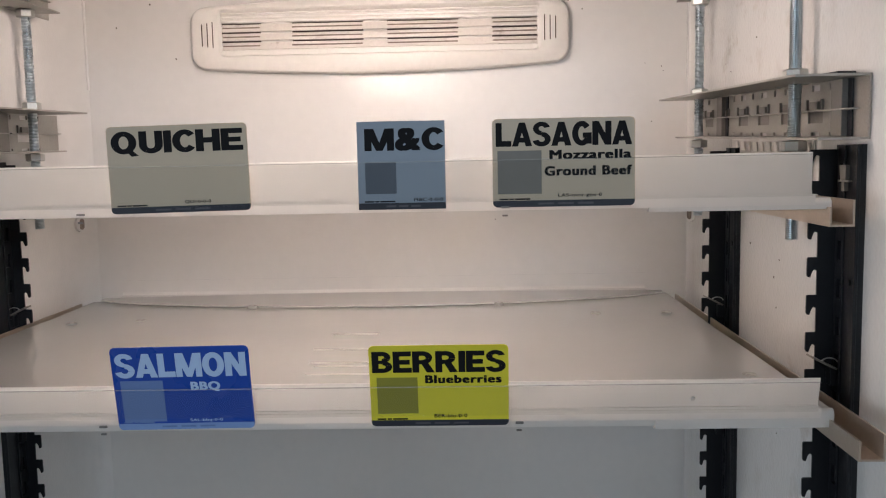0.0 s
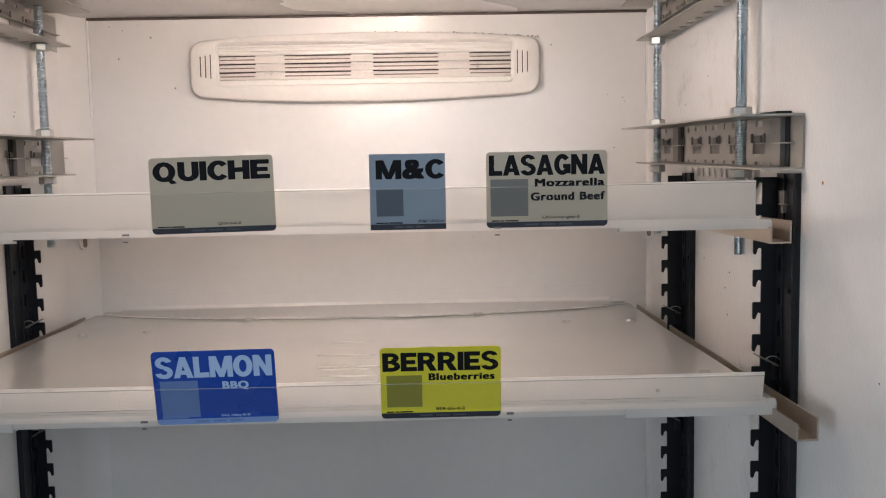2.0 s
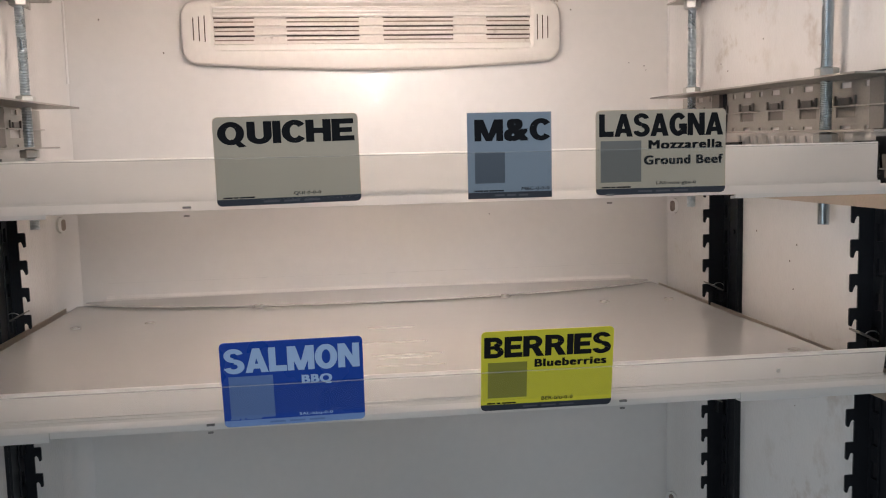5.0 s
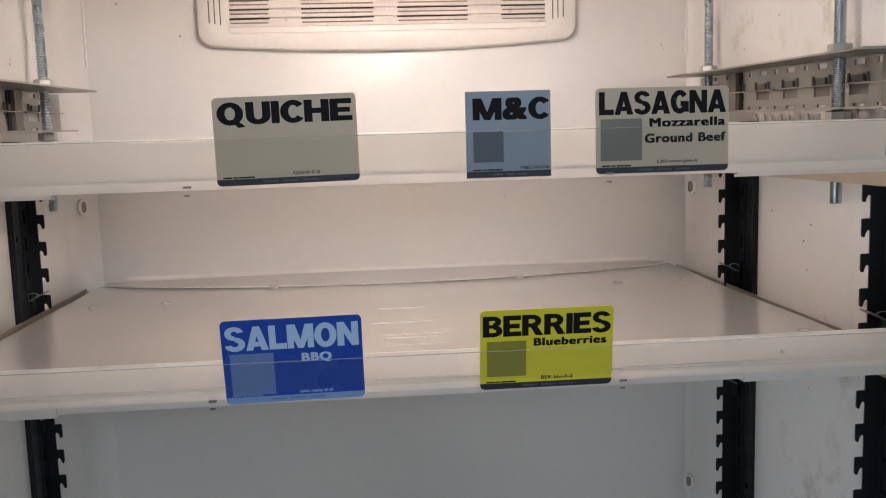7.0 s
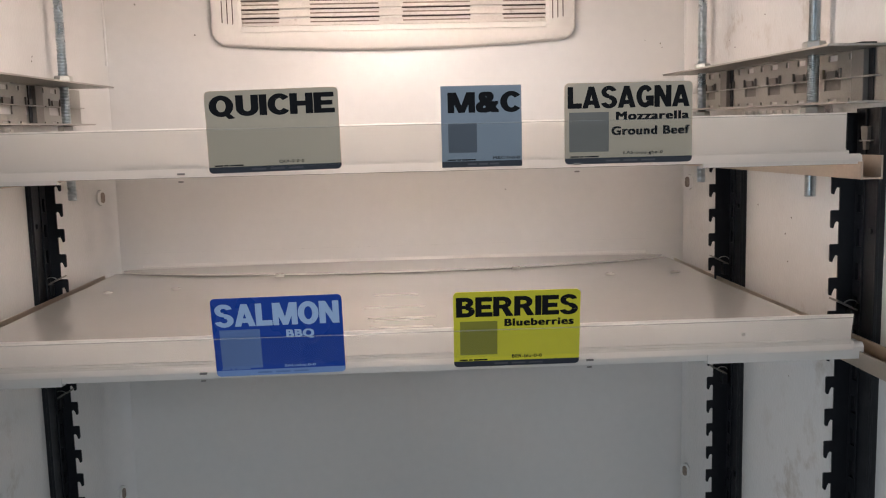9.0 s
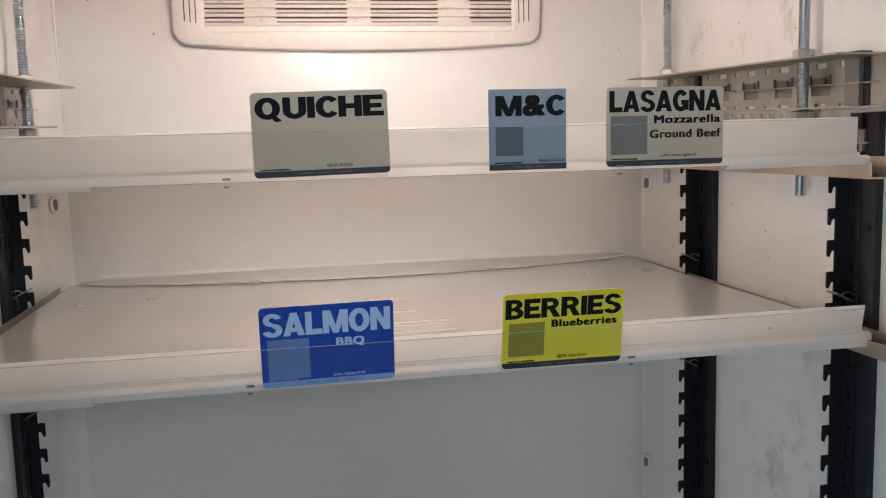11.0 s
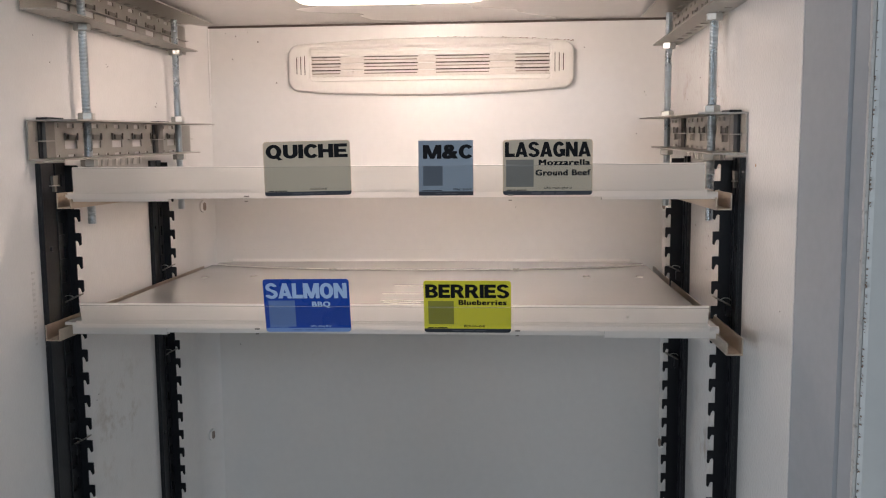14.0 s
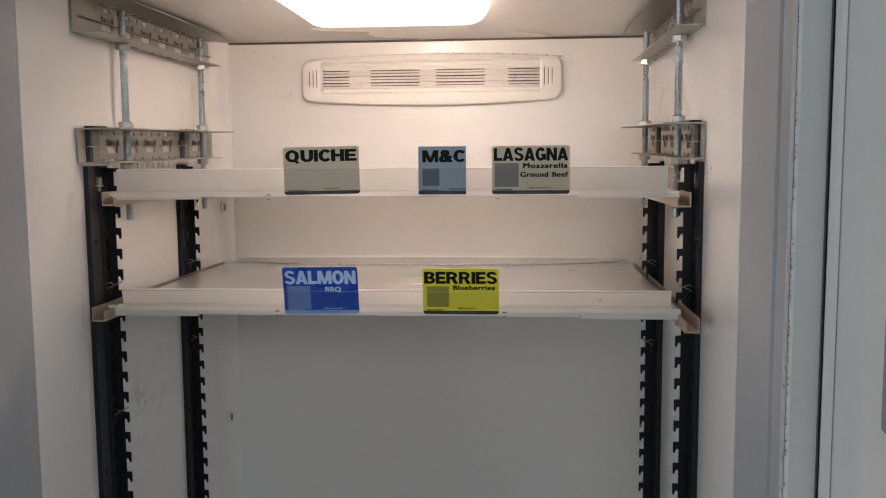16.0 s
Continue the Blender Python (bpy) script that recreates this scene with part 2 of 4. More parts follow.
# ---- mesh helpers ----
def box(bm, x0, x1, y0, y1, z0, z1, bevel=0.0):
    made = bmesh.ops.create_cube(bm, size=1.0)["verts"]
    for v in made:
        v.co = Vector(((x0 + x1) / 2 + v.co.x * (x1 - x0), (y0 + y1) / 2 + v.co.y * (y1 - y0), (z0 + z1) / 2 + v.co.z * (z1 - z0)))
    if bevel:
        edges = list({e for v in made for e in v.link_edges})
        bmesh.ops.bevel(bm, geom=edges, offset=bevel, segments=2, affect="EDGES", profile=0.6)
    return bm


def boxed(*a, bevel=0.0):
    return box(bmesh.new(), *a, bevel=bevel)


def prism(outline, low, high, axis="z", bm=None):
    """A closed outline of pairs pushed from low to high along an axis: z (x, y), y (x, z) or x (y, z)."""
    bm = bm or bmesh.new()
    spot = {"z": lambda a, b, h: (a, b, h), "y": lambda a, b, h: (a, h, b), "x": lambda a, b, h: (h, a, b)}[axis]
    under = [bm.verts.new(spot(a, b, low)) for a, b in outline]
    over = [bm.verts.new(spot(a, b, high)) for a, b in outline]
    bm.faces.new(under)
    bm.faces.new(over)
    for i in range(len(outline)):
        j = (i + 1) % len(outline)
        bm.faces.new((under[i], under[j], over[j], over[i]))
    bmesh.ops.recalc_face_normals(bm, faces=bm.faces)
    return bm


def rod(bm, centre, radius, z0, z1, n=16, top=None):
    """An upright cylinder or cone."""
    m = Matrix.Translation((centre[0], centre[1], (z0 + z1) / 2))
    bmesh.ops.create_cone(bm, cap_ends=True, segments=n, radius1=radius, radius2=radius if top is None else top, depth=z1 - z0, matrix=m)
    return bm


def mesh_of(name, bm, mat, smooth=False):
    me = bpy.data.meshes.new(name)
    bm.to_mesh(me)
    bm.free()
    me.materials.append(mat)
    if smooth:
        for p in me.polygons:
            p.use_smooth = True
        me.set_sharp_from_angle(angle=radians(35))
    return me


def part(name, bm, mat, parent=None, label="", smooth=False):
    ob = new(name, mesh_of(name, bm, mat, smooth))
    ob.parent = parent
    return tagged(ob, label)


def thing(name, label, category, group="", at=(0, 0, 0)):
    ob = new(name)
    ob.location = at
    ob.empty_display_size = 0.02
    return tagged(ob, label, category, group)


def setting(name, bm, mat, label, category, smooth=False):
    return tagged(part(name, bm, mat, None, label, smooth), category=category, kind="structure")


def rounded(w, h, r, n=6, corners=(1, 1, 1, 1)):
    """A rectangle of w by h about the origin with rounded corners."""
    out = []
    for k, (sx, sy, a0) in enumerate(((1, 1, 0), (-1, 1, 90), (-1, -1, 180), (1, -1, 270))):
        if not corners[k]:
            out.append((sx * w / 2, sy * h / 2))
            continue
        for i in range(n + 1):
            a = radians(a0 + 90 * i / n)
            out.append((sx * (w / 2 - r) + r * math.cos(a), sy * (h / 2 - r) + r * math.sin(a)))
    return out


def arc(cx, cy, rx, ry, tx, ty, a0, a1, n=22):
    """A band of an ellipse, outer radii rx and ry, thickness tx and ty."""
    out = []
    for k in range(n):
        p, q = (radians(a0 + (a1 - a0) * j / n) for j in (k, k + 1))
        out.append([(cx + (rx - d) * math.cos(a), cy + (ry - e) * math.sin(a)) for a, d, e in ((p, 0, 0), (q, 0, 0), (q, tx, ty), (p, tx, ty))])
    return out


# ---- the freezer cabinet ----
BACK, TOP, LOW = 1.035, 1.657, 0.16
R_WALL = [(0.262, 0.43), (0.257, 0.55), (0.2575, 0.99), (0.2572, 1.012), (0.2562, 1.026), (0.2543, 1.034), (0.254, BACK), (0.254, 1.1), (0.33, 1.1), (0.33, 0.43)]
L_WALL = [(-0.478, 0.44), (-0.474, 0.56), (-0.468, 0.985), (-0.466, 1.004), (-0.461, 1.02), (-0.4525, 1.031), (-0.447, BACK), (-0.447, 1.1), (-0.545, 1.1), (-0.545, 0.44)]
right_wall = setting("wall_right", prism(R_WALL, 0.05, TOP + 0.09), LINER_STAINED, "glossy off-white freezer liner wall with stains and specks", "wall", True)
left_wall = setting("wall_left", prism(L_WALL, 0.05, TOP + 0.09), LINER_LEFT, "glossy off-white freezer liner wall with dark specks", "wall", True)
back_wall = setting("wall_back", boxed(-0.447, 0.254, BACK, 1.1, 0.05, TOP + 0.09), LINER, "glossy off-white back wall of the freezer", "wall")
setting("ceiling", prism([(0.44, TOP - 0.004), (BACK, TOP), (BACK, TOP + 0.09), (0.44, TOP + 0.09)], -0.478, 0.262, "x"), CEILING,
        "glossy off-white freezer ceiling", "ceiling")
setting("floor_1", boxed(-0.478, 0.262, 0.44, BACK, 0.05, LOW), LINER, "off-white freezer floor", "floor")
setting("trim_1", boxed(-0.447, 0.254, BACK - 0.003, BACK, TOP - 0.0035, TOP - 0.0005), SEAL_AND_SHADE, "dark sealant line under the freezer ceiling", "sealant")
R_FRAME = [(0.2625, 0.4295), (0.269, 0.40), (0.2745, 0.3605), (0.2795, 0.359), (0.2795, 0.3575), (0.2765, 0.356), (0.2812, 0.342), (0.33, 0.342), (0.33, 0.4295)]
setting("trim_2", prism(R_FRAME, 0.05, TOP + 0.09), FRAME_SHADED, "plastic door frame of the freezer, shade put into its grey", "door frame", True)
R_FACE = [(0.2815, 0.3415), (0.2828, 0.335), (0.286, 0.3335), (0.297, 0.337), (0.3115, 0.3395), (0.3135, 0.3415)]
setting("trim_9", prism(R_FACE, 0.05, TOP + 0.09), DOOR, "pale plastic front face of the freezer", "door frame", True)
L_FRAME = [(-0.4785, 0.4395), (-0.484, 0.41), (-0.4905, 0.37), (-0.4955, 0.349), (-0.5, 0.346), (-0.53, 0.346), (-0.545, 0.36), (-0.545, 0.4395)]
setting("trim_3", prism(L_FRAME, 0.05, TOP + 0.09), FRAME_SHADED, "plastic door frame of the freezer, shade put into its grey", "door frame", True)
setting("trim_4", boxed(-0.478, 0.262, 0.352, 0.4395, TOP - 0.008, TOP + 0.09, bevel=0.004), FRAME_SHADED, "plastic head of the door frame, shade put into its grey", "door frame")
setting("trim_5", boxed(-0.478, 0.262, 0.352, 0.4395, 0.05, LOW, bevel=0.004), FRAME_SHADED, "plastic sill of the door frame, shade put into its grey", "door frame")
gasket = bmesh.new()
rnd = random.Random(5)
for k in range(120):
    z = 0.2 + k * 0.0121
    w = rnd.uniform(0.0008, 0.0012)
    box(gasket, 0.2805 - w, 0.2820, 0.3345, 0.3385, z, z + 0.0121)
setting("trim_6", gasket, GASKET, "mould-stained edge of the door frame", "gasket")
for k, x in enumerate((-0.4475, 0.2545)):
    setting("trim_%d" % (7 + k), rod(bmesh.new(), (x, BACK - 0.0005), 0.0016, 1.535, TOP, 10), BEAD, "thin glossy sealant bead in the wall corner", "sealant", True)
cabinet = thing("freezer_cabinet", "white enamelled upright freezer cabinet, door open", "freezer")
part("side_panel", boxed(0.33, 0.345, 0.36, 1.115, 0.05, TOP + 0.105), SHELL, cabinet)
part("side_panel", boxed(-0.56, -0.545, 0.36, 1.115, 0.05, TOP + 0.105), SHELL, cabinet)
part("back_panel", boxed(-0.545, 0.33, 1.1, 1.115, 0.05, TOP + 0.105), SHELL, cabinet)
part("top_panel", boxed(-0.545, 0.33, 0.36, 1.1, TOP + 0.09, TOP + 0.105), SHELL, cabinet)
part("base", boxed(-0.55, 0.335, 0.4, 1.1, 0.0, 0.05), DARK, cabinet)

door = thing("freezer_door", "grey-white freezer door standing open", "door", at=(0.3158, 0.335, 0.9))
door.rotation_euler = (0, 0, radians(3))
part("door_liner", prism([(0.0, 0.0), (0.004, -0.012), (0.011, -0.03), (0.014, -0.06), (0.016, -0.6), (0.022, -0.615), (0.03, -0.615), (0.03, 0.0)], -0.83, 0.84), DOOR, door, smooth=True)
part("door_shell", boxed(0.0302, 0.075, -0.62, 0.0, -0.835, 0.845, bevel=0.006), SHELL, door)
part("door_gasket", prism([(-0.003, -0.0015), (-0.004, -0.006), (-0.002, -0.011), (0.0025, -0.0125), (0.0012, -0.004)], -0.82, 0.83), DOOR, door, "pale rubber seal")
# Near-black strip fills the open gap; the gap's shade is its colour.
part("hinge_gap_shade", boxed(-0.0014, 0.03, 0.0028, 0.0062, -0.83, 0.84), DARK, door, "near-black strip for the shade in the gap beside the hinge")
part("dark_block", prism([(0.0146, -0.078), (0.009, -0.088), (0.004, -0.1), (0.001, -0.12), (0.0, -0.3), (0.0146, -0.32)], 0.345, 0.43), BLUISH, door, "dark bluish block on the door liner", True)

# the room round the camera, unseen; walls and openings are added
setting("ground", boxed(-2.2, 2.2, -2.6, 1.6, -0.1, 0.0), FLOORM, "grey concrete floor", "floor")
flank = bmesh.new()
box(flank, -2.3, -2.2, -2.7, -2.05, 0, 2.6)
box(flank, -2.3, -2.2, -0.55, 1.7, 0, 2.6)
box(flank, -2.3, -2.2, -2.05, -0.55, 0, 0.37)
box(flank, -2.3, -2.2, -2.05, -0.55, 1.53, 2.6)
setting("wall_room_1", flank, ROOM, "plain grey unseen room wall with an opening added for daylight", "wall")
setting("wall_room_2", boxed(2.2, 2.3, -2.7, 1.7, 0, 2.6), ROOM, "plain grey room wall", "wall")
setting("wall_room_3", boxed(-2.2, 2.2, 1.6, 1.7, 0, 2.6), ROOM, "plain grey room wall", "wall")
front = bmesh.new()
box(front, -2.2, -0.42, -2.7, -2.6, 0, 2.6)
box(front, 1.82, 2.2, -2.7, -2.6, 0, 2.6)
box(front, -0.42, 1.82, -2.7, -2.6, 0, 1.72)
box(front, -0.42, 1.82, -2.7, -2.6, 2.48, 2.6)
setting("wall_room_4", front, ROOM, "plain grey unseen room wall with a high opening added for daylight", "wall")
setting("ceiling_room", boxed(-2.3, 2.3, -2.7, 1.7, 2.6, 2.7), ROOM, "plain grey room ceiling", "ceiling")


# ---- ceiling lamp ----
def ceiling_lamp():
    lamp = thing("ceiling_lamp", "lit rectangular ceiling lamp with a milky diffuser", "lamp")
    bm = bmesh.new()
    rings = []
    for z, grow, r in ((TOP - 0.004, 0.012, 0.014), (TOP - 0.010, 0.0105, 0.016), (TOP - 0.023, 0.003, 0.02), (TOP - 0.028, -0.005, 0.02), (TOP - 0.030, -0.02, 0.018)):
        rings.append([bm.verts.new((-0.112 + x, 0.6 + y, z)) for x, y in rounded(0.216 + 2 * grow, 0.2 + 2 * grow, r)])
    for a, b in zip(rings, rings[1:]):
        for i in range(len(a)):
            j = (i + 1) % len(a)
            bm.faces.new((a[i], a[j], b[j], b[i]))
    bm.faces.new(rings[-1])
    bmesh.ops.recalc_face_normals(bm, faces=bm.faces)
    part("diffuser", bm, GLOW, lamp, "glowing milky cover", True)
    bulb = bmesh.new()
    bmesh.ops.create_cone(bulb, cap_ends=True, segments=20, radius1=0.006, radius2=0.006, depth=0.09,
                          matrix=Matrix.Translation((-0.108, 0.662, TOP - 0.0165)) @ Matrix.Rotation(radians(90), 4, "Y"))
    # Unseen blade added in front of the tube to keep light off the front walls.
    part("light_shield", boxed(-0.205, -0.019, 0.6525, 0.6540, TOP - 0.0285, TOP - 0.0045), VENT, lamp, "unseen white blade added to cut off the tube's light")
    part("bulb", bulb, BULB, lamp, "glowing tube inside the cover", True)
    for s in (-1, 1):
        part("clip", boxed(-0.112 + s * 0.122 - 0.006, -0.112 + s * 0.122 + 0.006, 0.6, 0.616, TOP - 0.009, TOP - 0.0035, bevel=0.001), VENT, lamp)
    return lamp


ceiling_lamp()


# ---- air vent ----
def air_vent():
    vent = thing("air_vent", "off-white plastic air vent with dirty louvres on the back wall", "vent")
    x0, x1 = -0.319, 0.117
    mid = (x0 + x1) / 2

    def contour(inset, y, bow):
        """The rounded outline with bowed long sides."""
        pts = []
        w, h = x1 - x0 - 2 * inset, 0.068 - 2 * inset
        for px, pz in rounded(w, h, max(0.004, 0.016 - inset * 0.5), 6):
            pts.append((px, pz))
        full = []
        for (ax, az), (bx, bz) in zip(pts, pts[1:] + pts[:1]):
            full.append((ax, az))
            if abs(ax - bx) > 0.2:
                full += [(ax + (bx - ax) * k / 12, az) for k in range(1, 12)]
        return [(mid + px, y, 1.59 + pz + math.copysign(bow * max(0.0, 1 - (2 * px / w) ** 2), pz)) for px, pz in full]

    def hole(y, shrink=0.0):
        """The opening's outline, point for point like the contour."""
        w, h = 0.366 - 2 * shrink, 0.049 - 2 * shrink
        pts = rounded(w, h, 0.006, 6)
        full = []
        for (ax, az), (bx, bz) in zip(pts, pts[1:] + pts[:1]):
            full.append((ax, az))
            if abs(ax - bx) > 0.2:
                full += [(ax + (bx - ax) * k / 12, az) for k in range(1, 12)]
        return [(mid + px, y, 1.5945 + pz) for px, pz in full]

    bm = bmesh.new()
    rings = [contour(0, BACK - 0.0005, 0.009), contour(0.0, BACK - 0.009, 0.009), contour(0.0015, BACK - 0.0125, 0.009), contour(0.005, BACK - 0.0145, 0.009),
             hole(BACK - 0.0165, -0.004), hole(BACK - 0.016, -0.002), hole(BACK - 0.011, 0.0), hole(BACK - 0.0095, 0.001)]
    rows = [[bm.verts.new(p) for p in ring] for ring in rings]
    for a, b in zip(rows, rows[1:]):
        for i in range(len(a)):
            j = (i + 1) % len(a)
            bm.faces.new((a[i], a[j], b[j], b[i]))
    bmesh.ops.recalc_face_normals(bm, faces=bm.faces)
    part("housing", bm, VENT, vent, smooth=True)
    # Dark plate behind the louvres: the hollow's shade is put into its colour.
    part("hollow", boxed(mid - 0.186, mid + 0.186, BACK - 0.002, BACK - 0.0006, 1.57, 1.617), HOLLOW_SHADE, vent, "dark plate for the hollow's shade behind the louvres")
    part("upper_step", boxed(mid - 0.183, mid + 0.183, BACK - 0.0112, BACK - 0.0025, 1.6068, 1.6185, bevel=0.0012), VENT, vent)
    part("lower_step", boxed(mid - 0.183, mid + 0.183, BACK - 0.0112, BACK - 0.0025, 1.5695, 1.576, bevel=0.0012), VENT, vent)
    for a, b in ((0.0455, 0.081), (0.1645, 0.1915), (0.274, 0.3125)):
        part("divider", boxed(x0 + 0.0355 + a, x0 + 0.0355 + b, BACK - 0.0082, BACK - 0.0022, 1.576, 1.6068), VENT, vent)
    for k in range(3):
        z = 1.6062 - 0.0102 * k
        louvre = part("louvre", prism([(BACK - 0.0106, z - 0.0092), (BACK - 0.0096, z - 0.0097), (BACK - 0.0028, z - 0.0062), (BACK - 0.0028, z - 0.0005), (BACK - 0.0068, z - 0.0008), (BACK - 0.0086, z - 0.0016)],
                             x0 + 0.036, x1 - 0.036, "x"), LOUVRE, vent, "dust-stained louvre")
        edges = [0.036, 0.081, 0.1165, 0.2, 0.227, 0.3095, 0.348, 0.4]
        for a, b in zip(edges[::2], edges[1::2]):
            part("dust", boxed(x0 + a + 0.001, x0 + b - 0.001, BACK - 0.0101, BACK - 0.009, z - 0.0059, z - 0.0043), DUST_AND_SLOT, louvre, "band of brown dust")
    for k in range(2):
        z = 1.6165 - 0.0047 * k
        part("ridge", boxed(mid - 0.182, mid + 0.182, BACK - 0.0142, BACK - 0.0108, z - 0.0011, z + 0.0011, bevel=0.0007), VENT, vent)
    for side in (-1, 1):
        for k in range(3):
            cx = mid + side * ((0.1895 if side > 0 else 0.1912) + 0.0063 * k)
            # Grooves are solid dark strips; their shade is put into the colour.
            part("groove", boxed(cx - 0.0006, cx + 0.0006, BACK - 0.0164 + 0.0004 * k, BACK - 0.0135, 1.5785 + 0.001 * k, 1.6075 - 0.001 * k), SEAL_AND_SHADE, vent, "narrow dark strip for a groove's shade")
    fleck = random.Random(8)
    bm = bmesh.new()
    for k in range(90):
        u = fleck.random() ** 0.6
        x = x0 + 0.2 + u * (x1 - x0 - 0.2)
        z = 1.6235 + 0.009 * (1 - ((x - mid) / 0.222) ** 2) + fleck.uniform(0.0006, 0.0028)
        r = fleck.uniform(0.0002, 0.0008)
        box(bm, x - r * 1.6, x + r * 1.6, BACK - 0.0007, BACK - 0.0001, z - r * 0.7, z + r * 0.7)
    tagged(part("grime", bm, GRIME, vent, "brown grime flecks along the edge"), kind="stuff")
    return vent


air_vent()

# ---- shelf uprights ----
def with_windows(a0, a1, b0, b1, windows, low, high, axis):
    """A plate between a0..a1 and b0..b1 with rectangular windows (a, a, b, b) cut through, on one level of b."""
    bm = bmesh.new()
    lo, hi = windows[0][2], windows[0][3]
    for q0, q1 in ((b0, lo), (hi, b1)):
        prism([(a0, q0), (a1, q0), (a1, q1), (a0, q1)], low, high, axis, bm)
    stops = [a0] + [v for w in windows for v in w[:2]] + [a1]
    for i in range(0, len(stops), 2):
        prism([(stops[i], lo), (stops[i + 1], lo), (stops[i + 1], hi), (stops[i], hi)], low, high, axis, bm)
    bmesh.ops.remove_doubles(bm, verts=bm.verts, dist=0.00001)
    return bm


PITCH = 0.0265


def comb(x_root, x_tip, y, z0, z1, phase):
    """A flange with hooked teeth: its outline in x and z, 1.6 mm thick; the top tooth is cut off short."""
    s = 1 if x_tip > x_root else -1
    neck = x_tip - s * 0.0068
    out = [(x_root, z0), (neck, z0)]
    k = math.ceil((z0 + 0.016 - phase) / PITCH)
    while phase + k * PITCH < z1 + 0.007:
        top = phase + k * PITCH
        out += [(neck, top - 0.0095), (neck + s * 0.0022, top - 0.0086), (neck + s * 0.0034, top - 0.0104), (x_tip - s * 0.0022, top - 0.0142),
                (x_tip - s * 0.0006, top - 0.0138), (x_tip, top - 0.0125), (x_tip, min(top, z1) - 0.0008), (x_tip - s * 0.0008, min(top, z1)), (neck, min(top, z1))]
        k += 1
    if out[-1][1] < z1:
        out.append((neck, z1))
    out += [(x_root, z1)]
    return prism(out, y, y + 0.0016, "y")


def upright(x_root, x_tip, y0, y1, phase, group):
    """A toothed flange stands off the wall at the rear; a slotted web lies on the wall in front of it."""
    s = 1 if x_tip > x_root else -1
    ob = thing("shelf_upright", "black steel toothed shelf upright on the freezer wall", "shelf upright", group)
    z0, z1 = 0.24, 1.449
    part("comb", comb(x_root, x_tip, y1 - 0.0016, z0, z1, phase), BLACK, ob, "flange with hooked teeth")
    yb, yc = y0 + (y1 - y0) * 0.62, y0 + (y1 - y0) * 0.86
    slots, z = [], z0 + 0.02
    while z < z1 - 0.02:
        slots.append((z, z + 0.0135, yb, yc))
        z += PITCH
    web = with_windows(z0, 1.452, y0, y1, slots, 0.0, 0.0022, "x")
    for v in web.verts:
        v.co = Vector((x_root + s * (0.0022 - v.co.x), v.co.z, v.co.y))
    bmesh.ops.recalc_face_normals(web, faces=web.faces)
    part("web", web, BLACK, ob, "slotted black web on the wall")
    part("backing", boxed(min(x_root, x_root - s * 0.0016), max(x_root, x_root - s * 0.0016), y0, y1, z0, 1.452), CLIP, ob)
    for name, y, deep in (("front_lip", y0, 0.0045), ("ridge", y0 + (y1 - y0) * 0.55, 0.0036)):
        a, b = sorted((x_root + s * 0.0022, x_root + s * deep))
        part(name, boxed(a, b, y, y + 0.0022, z0, 1.4515, bevel=0.0004), BLACK, ob)
    a, b = sorted((x_root + s * 0.0022, x_root + s * 0.0052))
    mid = y0 + (y1 - y0) * 0.42
    catch = part("catch", prism([(mid, 1.4385), (mid + 0.010, 1.4385), (mid + 0.0085, 1.429), (mid + 0.006, 1.4275), (mid + 0.006, 1.421), (mid + 0.002, 1.421), (mid + 0.002, 1.4275), (mid, 1.429)], a, b, "x"), INNER, ob, "small zinc catch")
    part("catch_bar", boxed(a, b + 0.0006, mid - 0.004, mid + 0.012, 1.4272, 1.4284), GALV, catch, "thin zinc bar")
    for k in range(4):
        bm = bmesh.new()
        bmesh.ops.create_cone(bm, cap_ends=True, segments=14, radius1=0.0032, radius2=0.0022, depth=0.0022,
                              matrix=Matrix.Translation((x_root + s * 0.003, y0 + (y1 - y0) * 0.3, 1.36 - k * PITCH * 11)) @ Matrix.Rotation(radians(90), 4, "Y"))
        part("screw_head", bm, BLACK, ob)
    return ob


uprights = [(0.2555, 0.2345, 0.576, 0.614), (0.2558, 0.231, 0.838, 0.876), (-0.4725, -0.4555, 0.559, 0.614), (-0.469, -0.4505, 0.833, 0.874)]
PHASE = [1.3745, 1.3825, 1.3740, 1.3810]
for u, p in zip(uprights, PHASE):
    upright(*u, p, "shelf uprights on the freezer walls")


def shelf_clip(x, y, z, s):
    """A thin sprung tab hooked over a tooth."""
    ob = thing("shelf_clip", "small black plastic clip hooked on an upright", "clip", "clips on the uprights")
    part("tab", prism([(x - s * 0.004, z + 0.0055), (x + s * 0.012, z - 0.0025), (x + s * 0.0125, z - 0.0012), (x - s * 0.0035, z + 0.0068)], y - 0.012, y + 0.002, "y"), INNER, ob, "thin grey spring tab")
    part("hook", boxed(min(x + s * 0.008, x + s * 0.0145), max(x + s * 0.008, x + s * 0.0145), y - 0.01, y - 0.002, z - 0.014, z - 0.002, bevel=0.001), CLIP, ob)
    wire = bmesh.new()
    for q in arc(x + s * 0.007, z + 0.0025, 0.0062, 0.0042, 0.0008, 0.0008, 10, 170, 8):
        prism(q, y - 0.0115, y - 0.0105, "y", wire)
    part("wire_loop", wire, NUT, ob, "bent wire loop")


for (root, tip, y0, y1) in uprights:
    s = 1 if root > tip else -1
    for z in (1.299, 1.178) if y0 > 0.7 else (1.299, 1.135) if s < 0 else (1.299,):
        shelf_clip(tip + s * 0.006, y1, z, s)


